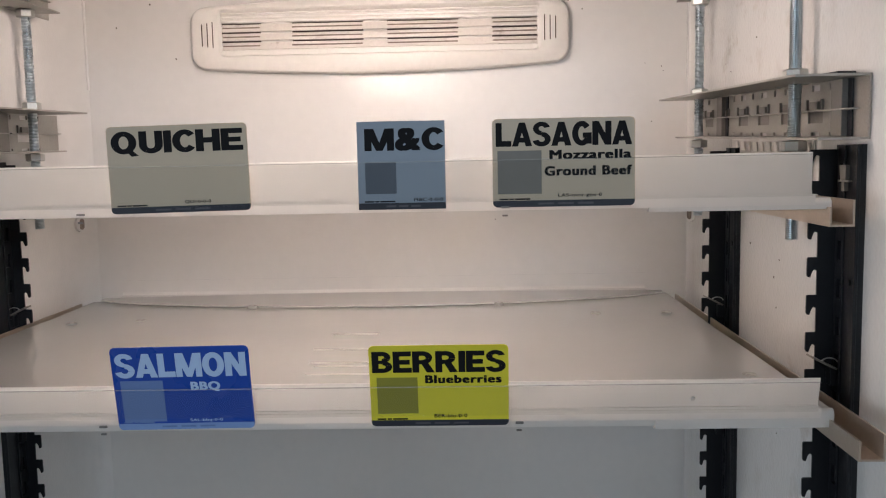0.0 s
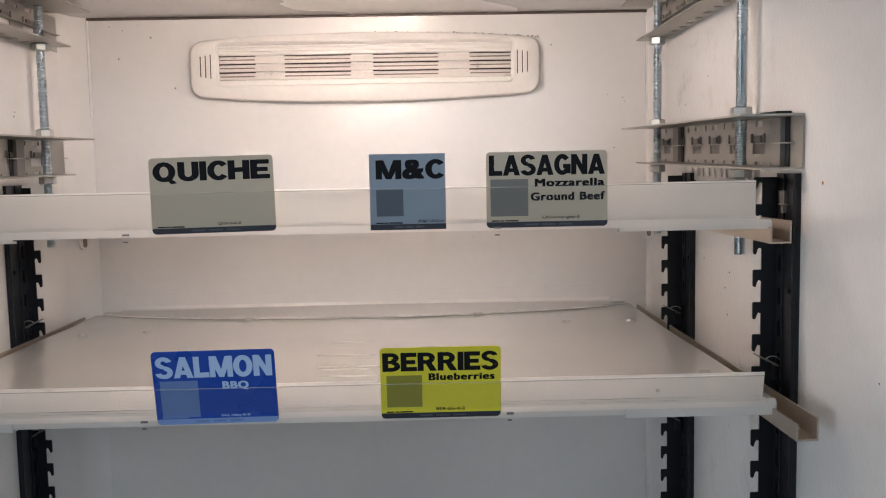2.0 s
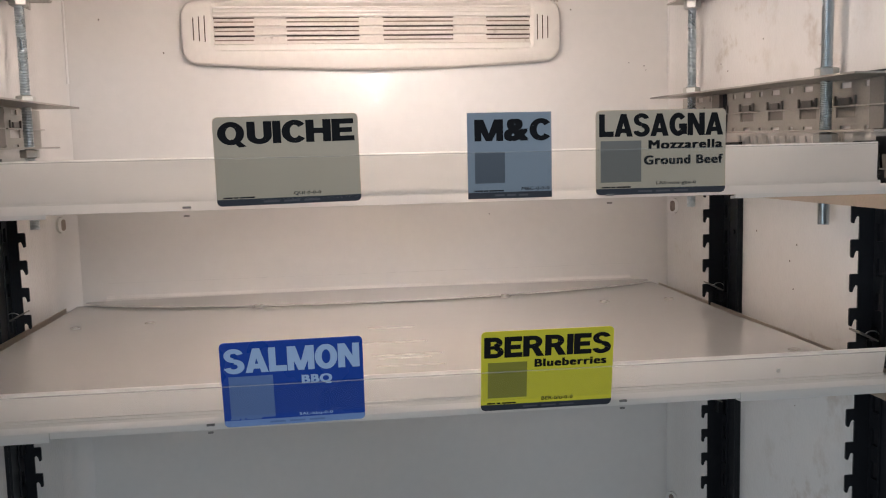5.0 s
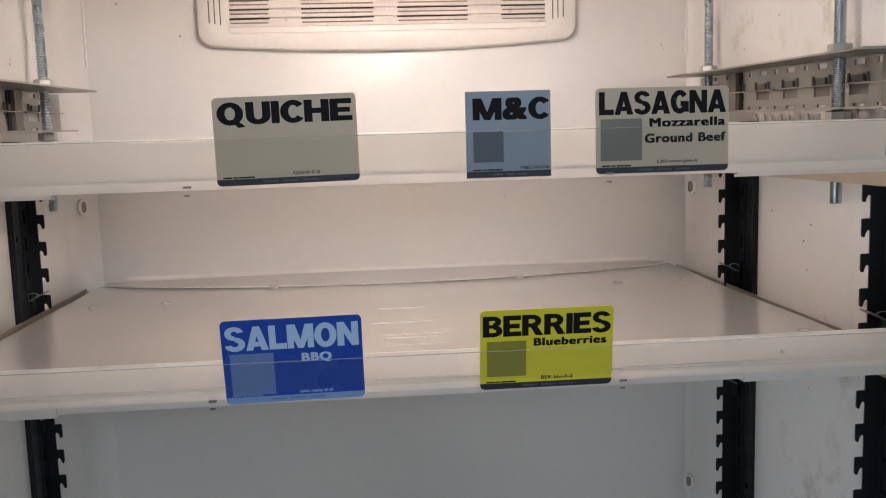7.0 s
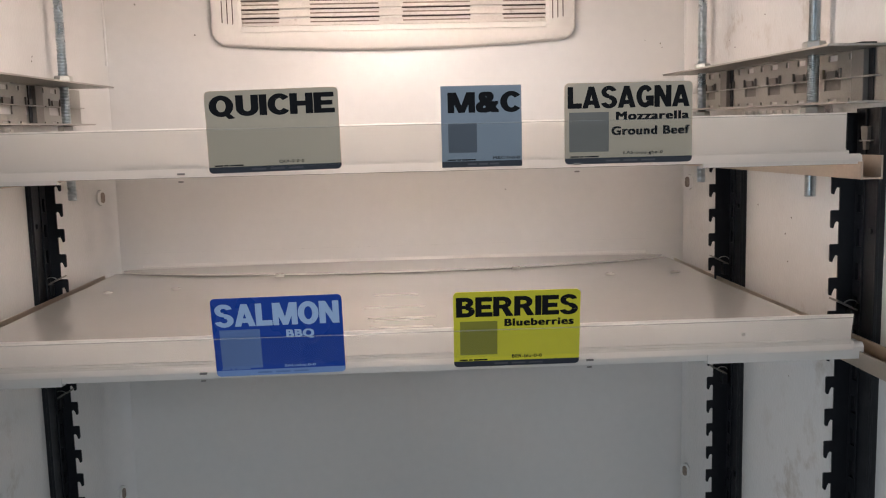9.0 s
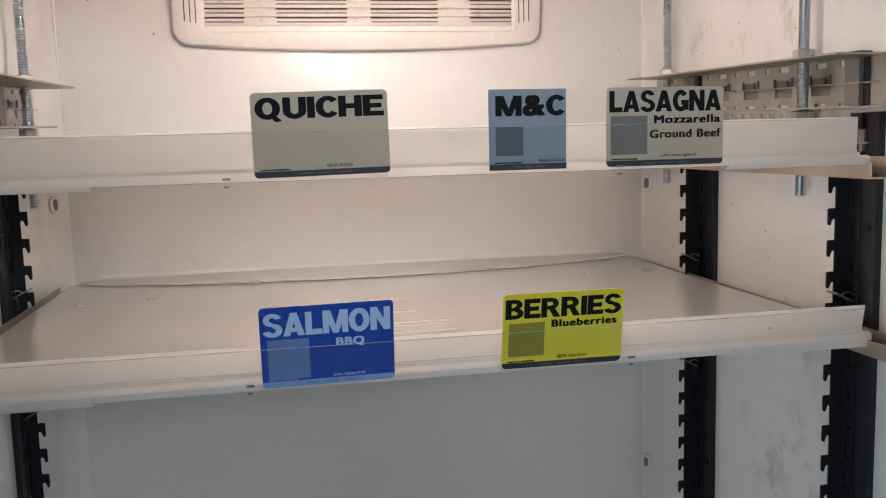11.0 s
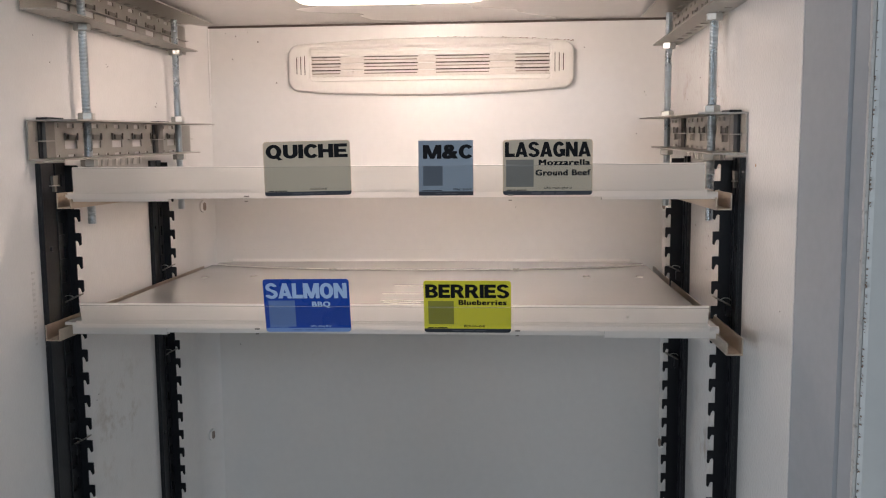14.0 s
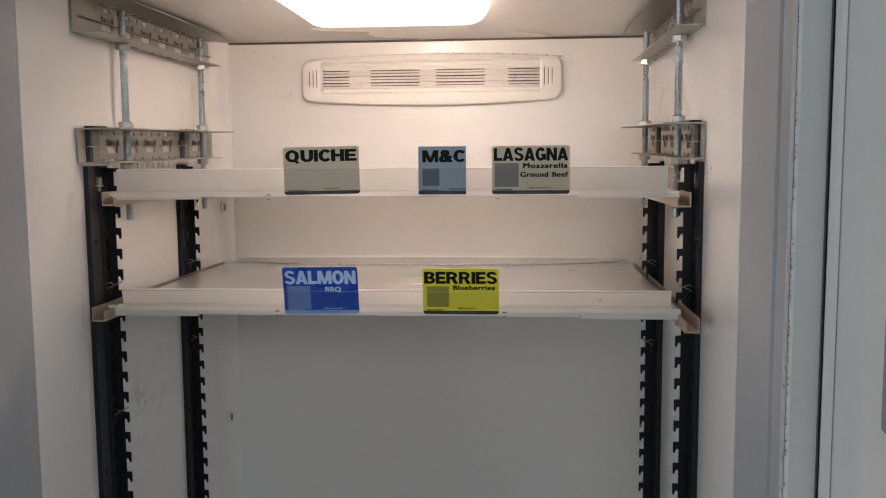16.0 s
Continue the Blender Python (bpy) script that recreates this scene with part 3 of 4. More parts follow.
# ---- slotted channels ----
def channel(wall_x, s, y0, y1, z0, z1, first, straps, top_width, low_width, tilt=0.0, skew=0.0, lip=None, ends=(0.97, 0.96)):
    """A steel channel with its back on the wall; s points into the freezer; its windows begin at first."""
    ob = thing("slotted_channel", "galvanised steel channel with punched slots on the wall", "bracket", "slotted channels on the freezer walls")
    step, wide = 0.0567, 0.0275
    xa, xb = sorted((wall_x + s * 0.001, wall_x + s * 0.0025))
    zc = (z0 + z1) / 2
    starts = [first + step * k for k in range(int((y1 - 0.01 - wide - first) / step) + 1)]
    wins = [(y, y + wide, zc - 0.0098, zc + 0.0045) for y in starts]
    small = []
    for y in [first - step / 2] + starts:
        small += [(y + wide / 2 - 0.0075, y + wide / 2 + 0.0075), (y + wide / 2 + step / 2 - 0.0034, y + wide / 2 + step / 2 + 0.0034)] if y >= first else [(y + wide / 2 - 0.0028, y + wide / 2 + 0.0028)]
    small = [q for q in small if q[0] > y0 + 0.004 and q[1] < y1 - 0.004]
    web = with_windows(y0, y1, z0 + 0.0075, z1 - 0.0085, wins, xa, xb, "x")
    for q0, q1, w0, w1 in ((z0 + 0.0016, z0 + 0.0075, z0 + 0.0022, z0 + 0.0046), (z1 - 0.0085, z1 - 0.0016, z1 - 0.0076, z1 - 0.0030)):
        more = with_windows(y0, y1, q0, q1, [(p, q, w0, w1) for p, q in small], xa, xb, "x")
        tmp = bpy.data.meshes.new("web")
        more.to_mesh(tmp)
        more.free()
        web.from_mesh(tmp)
        bpy.data.meshes.remove(tmp)
    web = part("web", web, GALV, ob)
    for k, w in enumerate(wins):
        ta, tb = sorted((wall_x + s * 0.0002, wall_x + s * 0.0009))
        # Grey plate added behind the window, which puts the shade inside into colour.
        part("shade_plate", boxed(ta, tb, w[0] - 0.001, w[1] + 0.001, zc - (0.001 if s > 0 else 0.0105), zc + 0.0055), INNER, web, "grey plate added for the shade inside the window")
        ta, tb = sorted((wall_x + s * 0.0026, wall_x + s * 0.0042))
        for y in (w[0] - 0.0012, w[1] - 0.0008):
            part("tab", boxed(ta, tb, y, y + 0.002, zc - 0.001, zc + 0.0075), STRAP, web)
        part("tab", boxed(ta, tb, w[0] + 0.006, w[1] - 0.006, zc + 0.0005, zc + 0.0058), STRAP, web)
    ta, tb = sorted((wall_x + s * 0.0026, wall_x + s * 0.0085))
    for a, b in zip([y0 + 0.012] + [w[1] + 0.008 for w in wins[::2]], [w[1] + 0.004 for w in wins[::2]] + [y1 - 0.004]):
        if b - a > 0.012:
            part("ridge", boxed(ta, tb, a, b, zc - 0.0015, zc - 0.0004), GALV, ob, "thin bright ridge along the channel")
    for name, width, lo, hi, end in (("top_flange", top_width, z1 - 0.0016, z1, ends[0]), ("bottom_flange", low_width, z0, z0 + 0.0016, ends[1])):
        edge = wall_x + s * width
        slots = [(p, q, min(wall_x + s * 0.005, wall_x + s * 0.0135), max(wall_x + s * 0.005, wall_x + s * 0.0135)) for p, q in small if q < end - 0.004]
        bm = with_windows(y0, end, min(wall_x + s * 0.001, edge), max(wall_x + s * 0.001, edge), slots, lo, hi, "z")
        for v in bm.verts:
            v.co.x, v.co.y = v.co.y, v.co.x
        bmesh.ops.recalc_face_normals(bm, faces=bm.faces)
        part(name, bm, GALV, ob)
    for y in straps:
        a, b = sorted((wall_x + s * 0.0027, wall_x + s * 0.0075))
        strap = part("strap", boxed(a, b, y, y + 0.018, z0 + 0.0018, z1 - 0.0018, bevel=0.0005), STRAP, ob, "dark grey steel strap")
        a, b = sorted((wall_x + s * 0.0027, wall_x + s * 0.0036))
        # The strap's shadow gap is put in as a thin black strip.
        part("strap_shadow", boxed(a, b, y - 0.0075, y - 0.0004, z0 + 0.0018, z1 - 0.0018), BLACK, strap, "black strip for the shadow gap beside the strap")
        a, b = sorted((wall_x + s * 0.0015, wall_x + s * 0.014))
        part("cap", boxed(a, b, y - 0.008, y + 0.026, z1 + 0.0002, z1 + 0.0028, bevel=0.0008), BLACK, ob, "black end cap")
    if lip:
        # Added sheet paints the flange's shadow on the wall; white pieces paint slot light.
        ta, tb = sorted((wall_x + s * 0.001, wall_x + s * 0.0022))
        plate = part("flange_shadow", boxed(ta, tb, lip[0], lip[1], z0 - 0.0165, z0 - 0.0002), FLANGE_SHADOW, ob, "added sheet for the flange's shadow on the wall")
        ta, tb = sorted((wall_x + s * 0.0022, wall_x + s * 0.0034))
        y, k = lip[0] + 0.006, 0
        while y < lip[1] - 0.016:
            w = 0.010 if k % 2 else 0.006
            part("light_patch", prism([(y, z0 - 0.0032), (y + w, z0 - 0.0032), (y + w - 0.002, z0 - 0.0112), (y - 0.002, z0 - 0.0112)], ta, tb, "x"), VENT, plate, "small white patch for light falling through a slot")
            y, k = y + w + 0.0095, k + 1
    for piece in ob.children_recursive:
        for v in piece.data.vertices:
            v.co.z += tilt * (v.co.y - 0.66)
            v.co.x += skew * (v.co.y - 0.56)
    return ob


RX, LX, LEFT_SKEW = 0.2575, -0.4735, 0.0125
channel(RX, -1, 0.571, 0.99, 1.457, 1.499, 0.644, (0.6005, 0.8805), 0.0495, 0.034, 0.022, 0.0, (0.66, 0.862))
channel(LX, 1, 0.545, 0.988, 1.457, 1.499, 0.617, (0.57, 0.857), 0.055, 0.04, 0.018, LEFT_SKEW, (0.66, 0.835), (0.95, 0.928))
channel(RX, -1, 0.585, 0.985, 1.607, 1.6505, 0.644, (), 0.0495, 0.034)
channel(LX, 1, 0.545, 0.985, 1.607, 1.6505, 0.617, (), 0.055, 0.04, 0.0, LEFT_SKEW, None, (0.955, 0.933))


# ---- threaded rods ----
def threaded_rod(x, y, z0, z1):
    ob = thing("threaded_rod", "zinc-plated threaded rod with hex nuts through two channels", "threaded rod", "threaded rods in the freezer")
    bm = bmesh.new()
    n, pitch, rows = 14, 0.0015, []
    turns = int((z1 - z0) / pitch)
    for k in range(turns * 2 + 1):
        r = 0.0049 if k % 2 else 0.0042
        rows.append([bm.verts.new((x + r * math.cos(a), y + r * math.sin(a), z0 + k * pitch / 2)) for a in (math.tau * i / n for i in range(n))])
    for a, b in zip(rows, rows[1:]):
        for i in range(n):
            j = (i + 1) % n
            bm.faces.new((a[i], a[j], b[j], b[i]))
    part("shaft", bm, ZINC, ob, "threaded shaft", True)
    core = rod(bmesh.new(), (x, y), 0.0043, z0, z1, 14)
    part("core", core, ZINC, ob, smooth=True)
    for z in (1.5 + 0.02 * (y - 0.66), 1.4476 + 0.02 * (y - 0.66), 1.5985):
        bm = bmesh.new()
        rod(bm, (x, y), 0.0092, z, z + 0.0082, 6)
        edges = [e for e in bm.edges if abs(e.verts[0].co.z - e.verts[1].co.z) < 1e-6]
        bmesh.ops.bevel(bm, geom=edges, offset=0.0009, segments=1, affect="EDGES")
        part("nut", bm, NUT, ob, "zinc hex nut")
    return ob


for x, y in ((0.242, 0.664), (0.2405, 0.930), (-0.457, 0.644), (-0.45, 0.901)):
    threaded_rod(x, y, 1.382, 1.648)


# ---- rails ----
def rail(x_in, x_out, y0, y1, z0, group="rails under the shelf trays"):
    """An upright-walled channel that carries a tray's edge."""
    ob = thing("shelf_rail", "satin aluminium channel rail carrying a shelf tray", "rail", group)
    s = 1 if x_out > x_in else -1
    t, h = 0.0013 * s, 0.0155
    part("channel", prism([(x_in, z0), (x_out, z0), (x_out, z0 + h + 0.001), (x_out - t, z0 + h + 0.001), (x_out - t, z0 + 0.0013), (x_in + t, z0 + 0.0013),
                           (x_in + t, z0 + h - 0.0032), (x_in, z0 + h - 0.0032)], y0, y1, "y"), RAIL, ob)
    return ob


rail(0.2255, 0.241, 0.504, 1.026, 1.2665)
rail(-0.4415, -0.457, 0.530, 1.0, 1.2695)
rail(0.2215, 0.237, 0.545, 1.02, 1.4015)
rail(-0.4365, -0.452, 0.558, 1.0, 1.4045)


# ---- trays with label strips ----
def tray(x0, x1, y0, z, sag, lip, lip_ends, rivets, back_strip, sheet, scuffs=()):
    ob = thing("shelf_tray", "glossy white plastic shelf tray resting on two rails", "shelf", "shelf trays")
    bm = bmesh.new()
    nx, ny = 24, 14
    t = 0.003

    def depth(u):
        return 1.011 + 0.008 * u - 0.004 * math.sin(u * math.pi * 2)

    def height(u, v):
        return z + sag * math.sin(math.pi * u) * (0.3 + 0.7 * v) + 0.0012 * noise.noise((u * 5, v * 4, z))

    top = [[bm.verts.new((x0 + (x1 - x0) * i / nx, y0 + (depth(i / nx) - y0) * j / ny, height(i / nx, j / ny))) for i in range(nx + 1)] for j in range(ny + 1)]
    low = [[bm.verts.new(v.co - Vector((0, 0, t))) for v in row] for row in top]
    for j in range(ny):
        for i in range(nx):
            bm.faces.new((top[j][i], top[j][i + 1], top[j + 1][i + 1], top[j + 1][i]))
            bm.faces.new((low[j][i], low[j + 1][i], low[j + 1][i + 1], low[j][i + 1]))
    for i in range(nx):
        bm.faces.new((top[0][i], low[0][i], low[0][i + 1], top[0][i + 1]))
        bm.faces.new((top[ny][i], top[ny][i + 1], low[ny][i + 1], low[ny][i]))
    for j in range(ny):
        bm.faces.new((top[j][0], top[j + 1][0], low[j + 1][0], low[j][0]))
        bm.faces.new((top[j][nx], low[j][nx], low[j + 1][nx], top[j + 1][nx]))
    bmesh.ops.recalc_face_normals(bm, faces=bm.faces)
    part("sheet", bm, sheet, ob, smooth=True)
    # the front edge is folded down and back in a soft curve
    fold = []
    for k in range(7):
        a = radians(90 + 15 * k)
        fold.append((y0 + 0.004 * math.cos(a), z - 0.004 + 0.004 * math.sin(a)))
    straight = len(fold)
    for name, a, b, drop in (("front_fold", x0 + 0.112, x1 - 0.112, lip), ("end_fold", x0 + 0.010, x0 + 0.1115, lip_ends), ("end_fold", x1 - 0.1115, x1 + 0.001, lip_ends)):
        profile = fold[:straight] + [(y0 - 0.0036, z - drop), (y0 + 0.004, z - drop - 0.0005), (y0 + 0.004, z - drop + 0.0012), (y0 - 0.0018, z - drop + 0.0018), (y0 - 0.0018, z - 0.0035)]
        part(name, prism(profile, a, b, "x"), TRAY, ob, smooth=True)
    for x, y in rivets:
        bm = bmesh.new()
        zz = z + sag * math.sin(math.pi * (x - x0) / (x1 - x0)) * (0.3 + 0.7 * (y - y0) / 0.46) + 0.0004 + (0.002 if abs(y - 0.94) < 0.01 else 0.0)
        rod(bm, (x, y), 0.0056, zz - 0.003, zz + 0.0007, 18, 0.0048)
        rod(bm, (x, y), 0.0026, zz + 0.0004, zz + 0.0013, 12, 0.0016)
        part("rivet", bm, RIVET, ob, "clear nylon rivet", True)
    for xa, xb, y, thick in scuffs:
        zz = z + sag * math.sin(math.pi * (xa - x0) / (x1 - x0)) * (0.3 + 0.7 * (y - y0) / 0.46)
        part("scuff", prism([(xa, y), (xa + 0.004, y - thick), (xb - 0.003, y - thick * 0.8), (xb, y + 0.0004), (xb - 0.006, y + thick * 0.7), (xa + 0.006, y + thick * 0.5)], zz + 0.0002, zz + 0.0012), STRIP, ob, "pale scuff in the glossy sheet")
    if back_strip:
        a, b, h = back_strip
        part("back_strip", prism([(1.0175, z + 0.0015), (1.0345, z + 0.0015), (1.0345, z + h), (1.0339, z + h), (1.0337, z + 0.0075), (1.0315, z + 0.0045), (1.0265, z + 0.0030), (1.0175, z + 0.0026)], a, b, "x"), LINER, ob,
             "thin white upstand along the rear edge", True)
        bm = bmesh.new()
        rows = []
        for i in range(33):
            u = i / 32
            x, front = a - 0.018 + (b - a + 0.034) * u, 1.012 - 0.082 * max(0.0, math.sin(math.pi * u)) ** 0.7
            zz = z + sag * math.sin(math.pi * (x - x0) / (x1 - x0)) + 0.0016
            rows.append([bm.verts.new(p) for p in ((x, front, zz + 0.001), (x, 1.02, zz + 0.0016), (x, 1.02, zz), (x, front, zz - 0.0004))])
        for p, q in zip(rows, rows[1:]):
            for k in range(4):
                bm.faces.new((p[k], q[k], q[(k + 1) % 4], p[(k + 1) % 4]))
        bm.faces.new(rows[0])
        bm.faces.new(rows[-1])
        bmesh.ops.recalc_face_normals(bm, faces=bm.faces)
        part("foot", bm, TRAY, ob, "thin white foot of the upstand, bowed along its edge", True)
    return ob


tray(-0.4465, 0.2275, 0.5505, 1.2855, 0.0025, 0.0095, 0.0118, [(-0.41, 0.873), (-0.341, 0.88), (-0.24, 0.941), (0.03, 0.94), (0.127, 0.889), (0.2, 0.892), (0.203, 0.635), (0.15, 0.6)],
     (-0.42, 0.206, 0.022), TRAY, ((-0.128, -0.085, 0.792, 0.0005), (-0.135, -0.08, 0.729, 0.0004), (-0.13, -0.072, 0.682, 0.0005), (-0.125, -0.082, 0.67, 0.0003), (-0.127, -0.074, 0.645, 0.0004)))
tray(-0.44, 0.2235, 0.5535, 1.4195, -0.001, 0.0045, 0.0072, [(-0.39, 0.88), (-0.24, 0.93), (0.03, 0.93), (0.19, 0.88)], None, TRAY_CLEAR)


def label_strip(x0, x1, y, z, h, lean, staples, group="label strips"):
    """A white strip with a clear cover in front; cards slip in between."""
    ob = thing("label_strip", "white shelf label strip with a clear front cover", "label strip", group, at=(0, y, z))
    ob.rotation_euler = (radians(lean), 0, 0)
    part("seam", boxed(x0, x1, 0.0017, 0.0027, 0.0012, 0.0030), STRIP, ob, "grey seam under the strip")
    part("backing", prism([(0.0026, 0.0030), (0.0038, 0.0030), (0.0032, h), (0.0026, h + 0.0004), (0.0020, h)], x0, x1, "x"), STRIP, ob)
    part("fold", prism([(0.0012, -0.0052), (0.0014, 0.0010), (0.0020, 0.0014), (0.0046, 0.0014), (0.0046, -0.0052)], x0 - 0.006, x1 + 0.002, "x"), STRIP, ob)
    cover = part("cover", prism([(-0.0016, 0.0004), (-0.0013, 0.0004), (-0.0011, h - 0.0012), (-0.0014, h - 0.0012)], x0 + 0.001, x1 - 0.001, "x"), CLEAR, ob, "thin clear plastic cover")
    cover.visible_shadow = False
    part("cover_edge", prism([(-0.0019, h - 0.0012), (-0.0011, h - 0.0012), (-0.0011, h - 0.00075), (-0.0019, h - 0.00075)], x0 + 0.001, x1 - 0.001, "x"), HAZE, cover, "bright cut edge of the clear cover")
    for x in staples:
        bm = bmesh.new()
        box(bm, x - 0.0025, x + 0.0025, -0.0062, -0.0048, -0.0035, -0.0022, bevel=0.0003)
        box(bm, x - 0.002, x + 0.0014, -0.0062, -0.005, -0.0085, -0.0074, bevel=0.0003)
        part("staple", bm, WIRE, ob, "small steel staple")
    return ob


label_strip(-0.4275, 0.211, 0.5445, 1.4205, 0.027, 0, (-0.243, 0.022))
low_strip = label_strip(-0.4235, 0.216, 0.5395, 1.2865, 0.0212, 9, (-0.235, 0.029))
stud = bmesh.new()
bmesh.ops.create_cone(stud, cap_ends=True, segments=14, radius1=0.0009, radius2=0.0014, depth=0.0014, matrix=Matrix.Translation((0.137, -0.0022, 0.0105)) @ Matrix.Rotation(radians(-90), 4, "X"))
part("stud", stud, RIVET, low_strip, "small clear stud", True)


# ---- cards ----
def glyphs(text, bold):
    """The flat, thickened letter shapes of a text in one bmesh."""
    cu = bpy.data.curves.new("lettering", "FONT")
    cu.body, cu.resolution_u, cu.space_character = text, 4, 1.0 + bold * 2.4
    tmp = new("lettering", cu)
    bpy.context.view_layer.update()
    me = bpy.data.meshes.new_from_object(tmp.evaluated_get(bpy.context.evaluated_depsgraph_get()))
    bpy.data.objects.remove(tmp)
    bm = bmesh.new()
    spread = [(0, 0)] if not bold else [(dx * bold, dy * bold * 0.5) for dx, dy in ((-1, -1), (-1, 1), (-0.35, 0), (0.35, 0), (1, -1), (1, 1))]
    for k, (dx, dy) in enumerate(spread):
        first = len(bm.verts)
        bm.from_mesh(me)
        bm.verts.ensure_lookup_table()
        for v in bm.verts[first:]:
            v.co += Vector((dx, dy, k))
    return bm


def span(bm):
    xs, ys = [v.co.x for v in bm.verts], [v.co.y for v in bm.verts]
    return min(xs), max(xs), min(ys), max(ys)


def print_on(bm, box_from, box_to, mat, parent, name, depth=0.00012):
    """Lays flat letter shapes from their own box into a box on the card's face, which looks towards -y."""
    ax, bx, ay, by = box_from
    x0, x1, z0, z1 = box_to
    for v in bm.verts:
        c = v.co.copy()
        v.co = Vector((x0 + (c.x - ax) / (bx - ax) * (x1 - x0), -depth - c.z * 0.000012, z0 + (c.y - ay) / (by - ay) * (z1 - z0)))
    return part(name, bm, mat, parent)


def lettering(text, x0, x1, z0, z1, bold, mat, parent, name="lettering"):
    bm = glyphs(text, bold)
    return print_on(bm, span(bm), (x0, x1, z0, z1), mat, parent, name)


def islands(bm):
    """The x span and the faces of each connected shape."""
    seen, out = set(), []
    for f in bm.faces:
        if f in seen:
            continue
        todo, faces = [f], []
        seen.add(f)
        while todo:
            g = todo.pop()
            faces.append(g)
            for e in g.edges:
                for o in e.link_faces:
                    if o not in seen:
                        seen.add(o)
                        todo.append(o)
        xs = [v.co.x for g in faces for v in g.verts]
        out.append([min(xs), max(xs), faces])
    return out


def spaced_letters(text, x0, x1, z0, z1, bold, mat, parent):
    """A line of text with one part for each letter."""
    bm = glyphs(text, bold)
    ax, bx, ay, by = span(bm)
    letters = []
    for lo, hi, faces in sorted(islands(bm), key=lambda e: e[0] - e[1]):
        for letter in letters:
            if min(hi, letter[1]) - max(lo, letter[0]) > 0.5 * (hi - lo):
                letter[2] += faces
                break
        else:
            letters.append([lo, hi, list(faces)])
    for lo, hi, faces in sorted(letters, key=lambda e: e[0]):
        one = bmesh.new()
        for f in faces:
            one.faces.new([one.verts.new(v.co) for v in f.verts])
        print_on(one, (ax, bx, ay, by), (x0, x1, z0, z1), mat, parent, "letter")
    bm.free()


def rect(x0, x1, y0, y1):
    return [[(x0, y0), (x1, y0), (x1, y1), (x0, y1)]]


LEFT = rect(0, 0.29, 0, 1)
HEAVY = {
    "I": LEFT,
    "L": LEFT + rect(0, 0.74, 0, 0.24),
    "E": LEFT + rect(0, 0.78, 0.77, 1) + rect(0, 0.72, 0.385, 0.605) + rect(0, 0.8, 0, 0.23),
    "H": LEFT + rect(0.6, 0.89, 0, 1) + rect(0.2, 0.7, 0.385, 0.625),
    "U": rect(0, 0.29, 0.36, 1) + rect(0.58, 0.87, 0.36, 1) + arc(0.435, 0.37, 0.435, 0.385, 0.29, 0.23, 180, 360),
    "N": LEFT + rect(0.61, 0.9, 0, 1) + [[(0, 1), (0.3, 1), (0.9, 0), (0.6, 0)]],
    "M": rect(0, 0.27, 0, 1) + rect(0.85, 1.12, 0, 1) + [[(0, 1), (0.35, 1), (0.68, 0), (0.44, 0)], [(0.77, 1), (1.12, 1), (0.68, 0), (0.44, 0)]],
    "A": [[(0, 0), (0.29, 0), (0.6, 1), (0.33, 1)], [(0.65, 0), (0.95, 0), (0.62, 1), (0.35, 1)]] + rect(0.2, 0.74, 0.16, 0.36),
    "C": arc(0.46, 0.5, 0.46, 0.52, 0.29, 0.23, 38, 322),
    "G": arc(0.46, 0.5, 0.46, 0.52, 0.29, 0.23, 38, 325) + rect(0.5, 0.92, 0.31, 0.53) + rect(0.66, 0.92, 0.06, 0.5),
    "O": arc(0.47, 0.5, 0.47, 0.52, 0.29, 0.23, 0, 360, 32),
    "Q": arc(0.47, 0.5, 0.47, 0.52, 0.29, 0.23, 0, 360, 32) + [[(0.44, 0.22), (0.66, 0.26), (1.0, -0.1), (0.74, -0.14)]],
    "S": arc(0.42, 0.735, 0.4, 0.285, 0.27, 0.19, 12, 270) + arc(0.42, 0.285, 0.43, 0.305, 0.28, 0.2, -168, 90),
    "B": LEFT + rect(0.2, 0.45, 0.79, 1) + rect(0.2, 0.47, 0.42, 0.59) + rect(0.2, 0.47, 0, 0.21)
         + arc(0.44, 0.735, 0.37, 0.265, 0.27, 0.2, -90, 90, 14) + arc(0.46, 0.285, 0.41, 0.285, 0.28, 0.2, -90, 90, 14),
    "R": LEFT + rect(0.2, 0.46, 0.79, 1) + rect(0.2, 0.46, 0.39, 0.59) + arc(0.45, 0.695, 0.4, 0.305, 0.28, 0.21, -90, 90, 14) + [[(0.36, 0.45), (0.66, 0.48), (0.95, 0), (0.61, 0)]],
}


def heavy(c):
    """A heavy sans-serif capital, one unit high; pieces lie at their own small depth."""
    if c not in HEAVY:
        bm = glyphs(c, 0.055)
        ax, bx, ay, by = span(bm)
        for v in bm.verts:
            v.co.x, v.co.y = (v.co.x - ax) / (by - ay) * 1.02, (v.co.y - ay) / (by - ay) * 1.03 - 0.015
        return bm
    bm = bmesh.new()
    for k, pts in enumerate(HEAVY[c]):
        bm.faces.new([bm.verts.new((x, y, (k % 9) * 0.8)) for x, y in pts])
    return bm


def headline(text, x0, x1, z0, z1, mat, parent):
    """One part for each heavy letter, set close together; the capitals stand on z0 and reach z1."""
    shapes = [heavy(c) for c in text]
    spans = [span(b) for b in shapes]
    gap = 0.028
    total = sum(q[1] - q[0] for q in spans) + gap * (len(text) - 1)
    k, x = (x1 - x0) / total, x0
    for bm, q in zip(shapes, spans):
        wide = (q[1] - q[0]) * k
        print_on(bm, (q[0], q[1], 0, 1), (x, x + wide, z0, z1), mat, parent, "letter")
        x += wide + gap * k


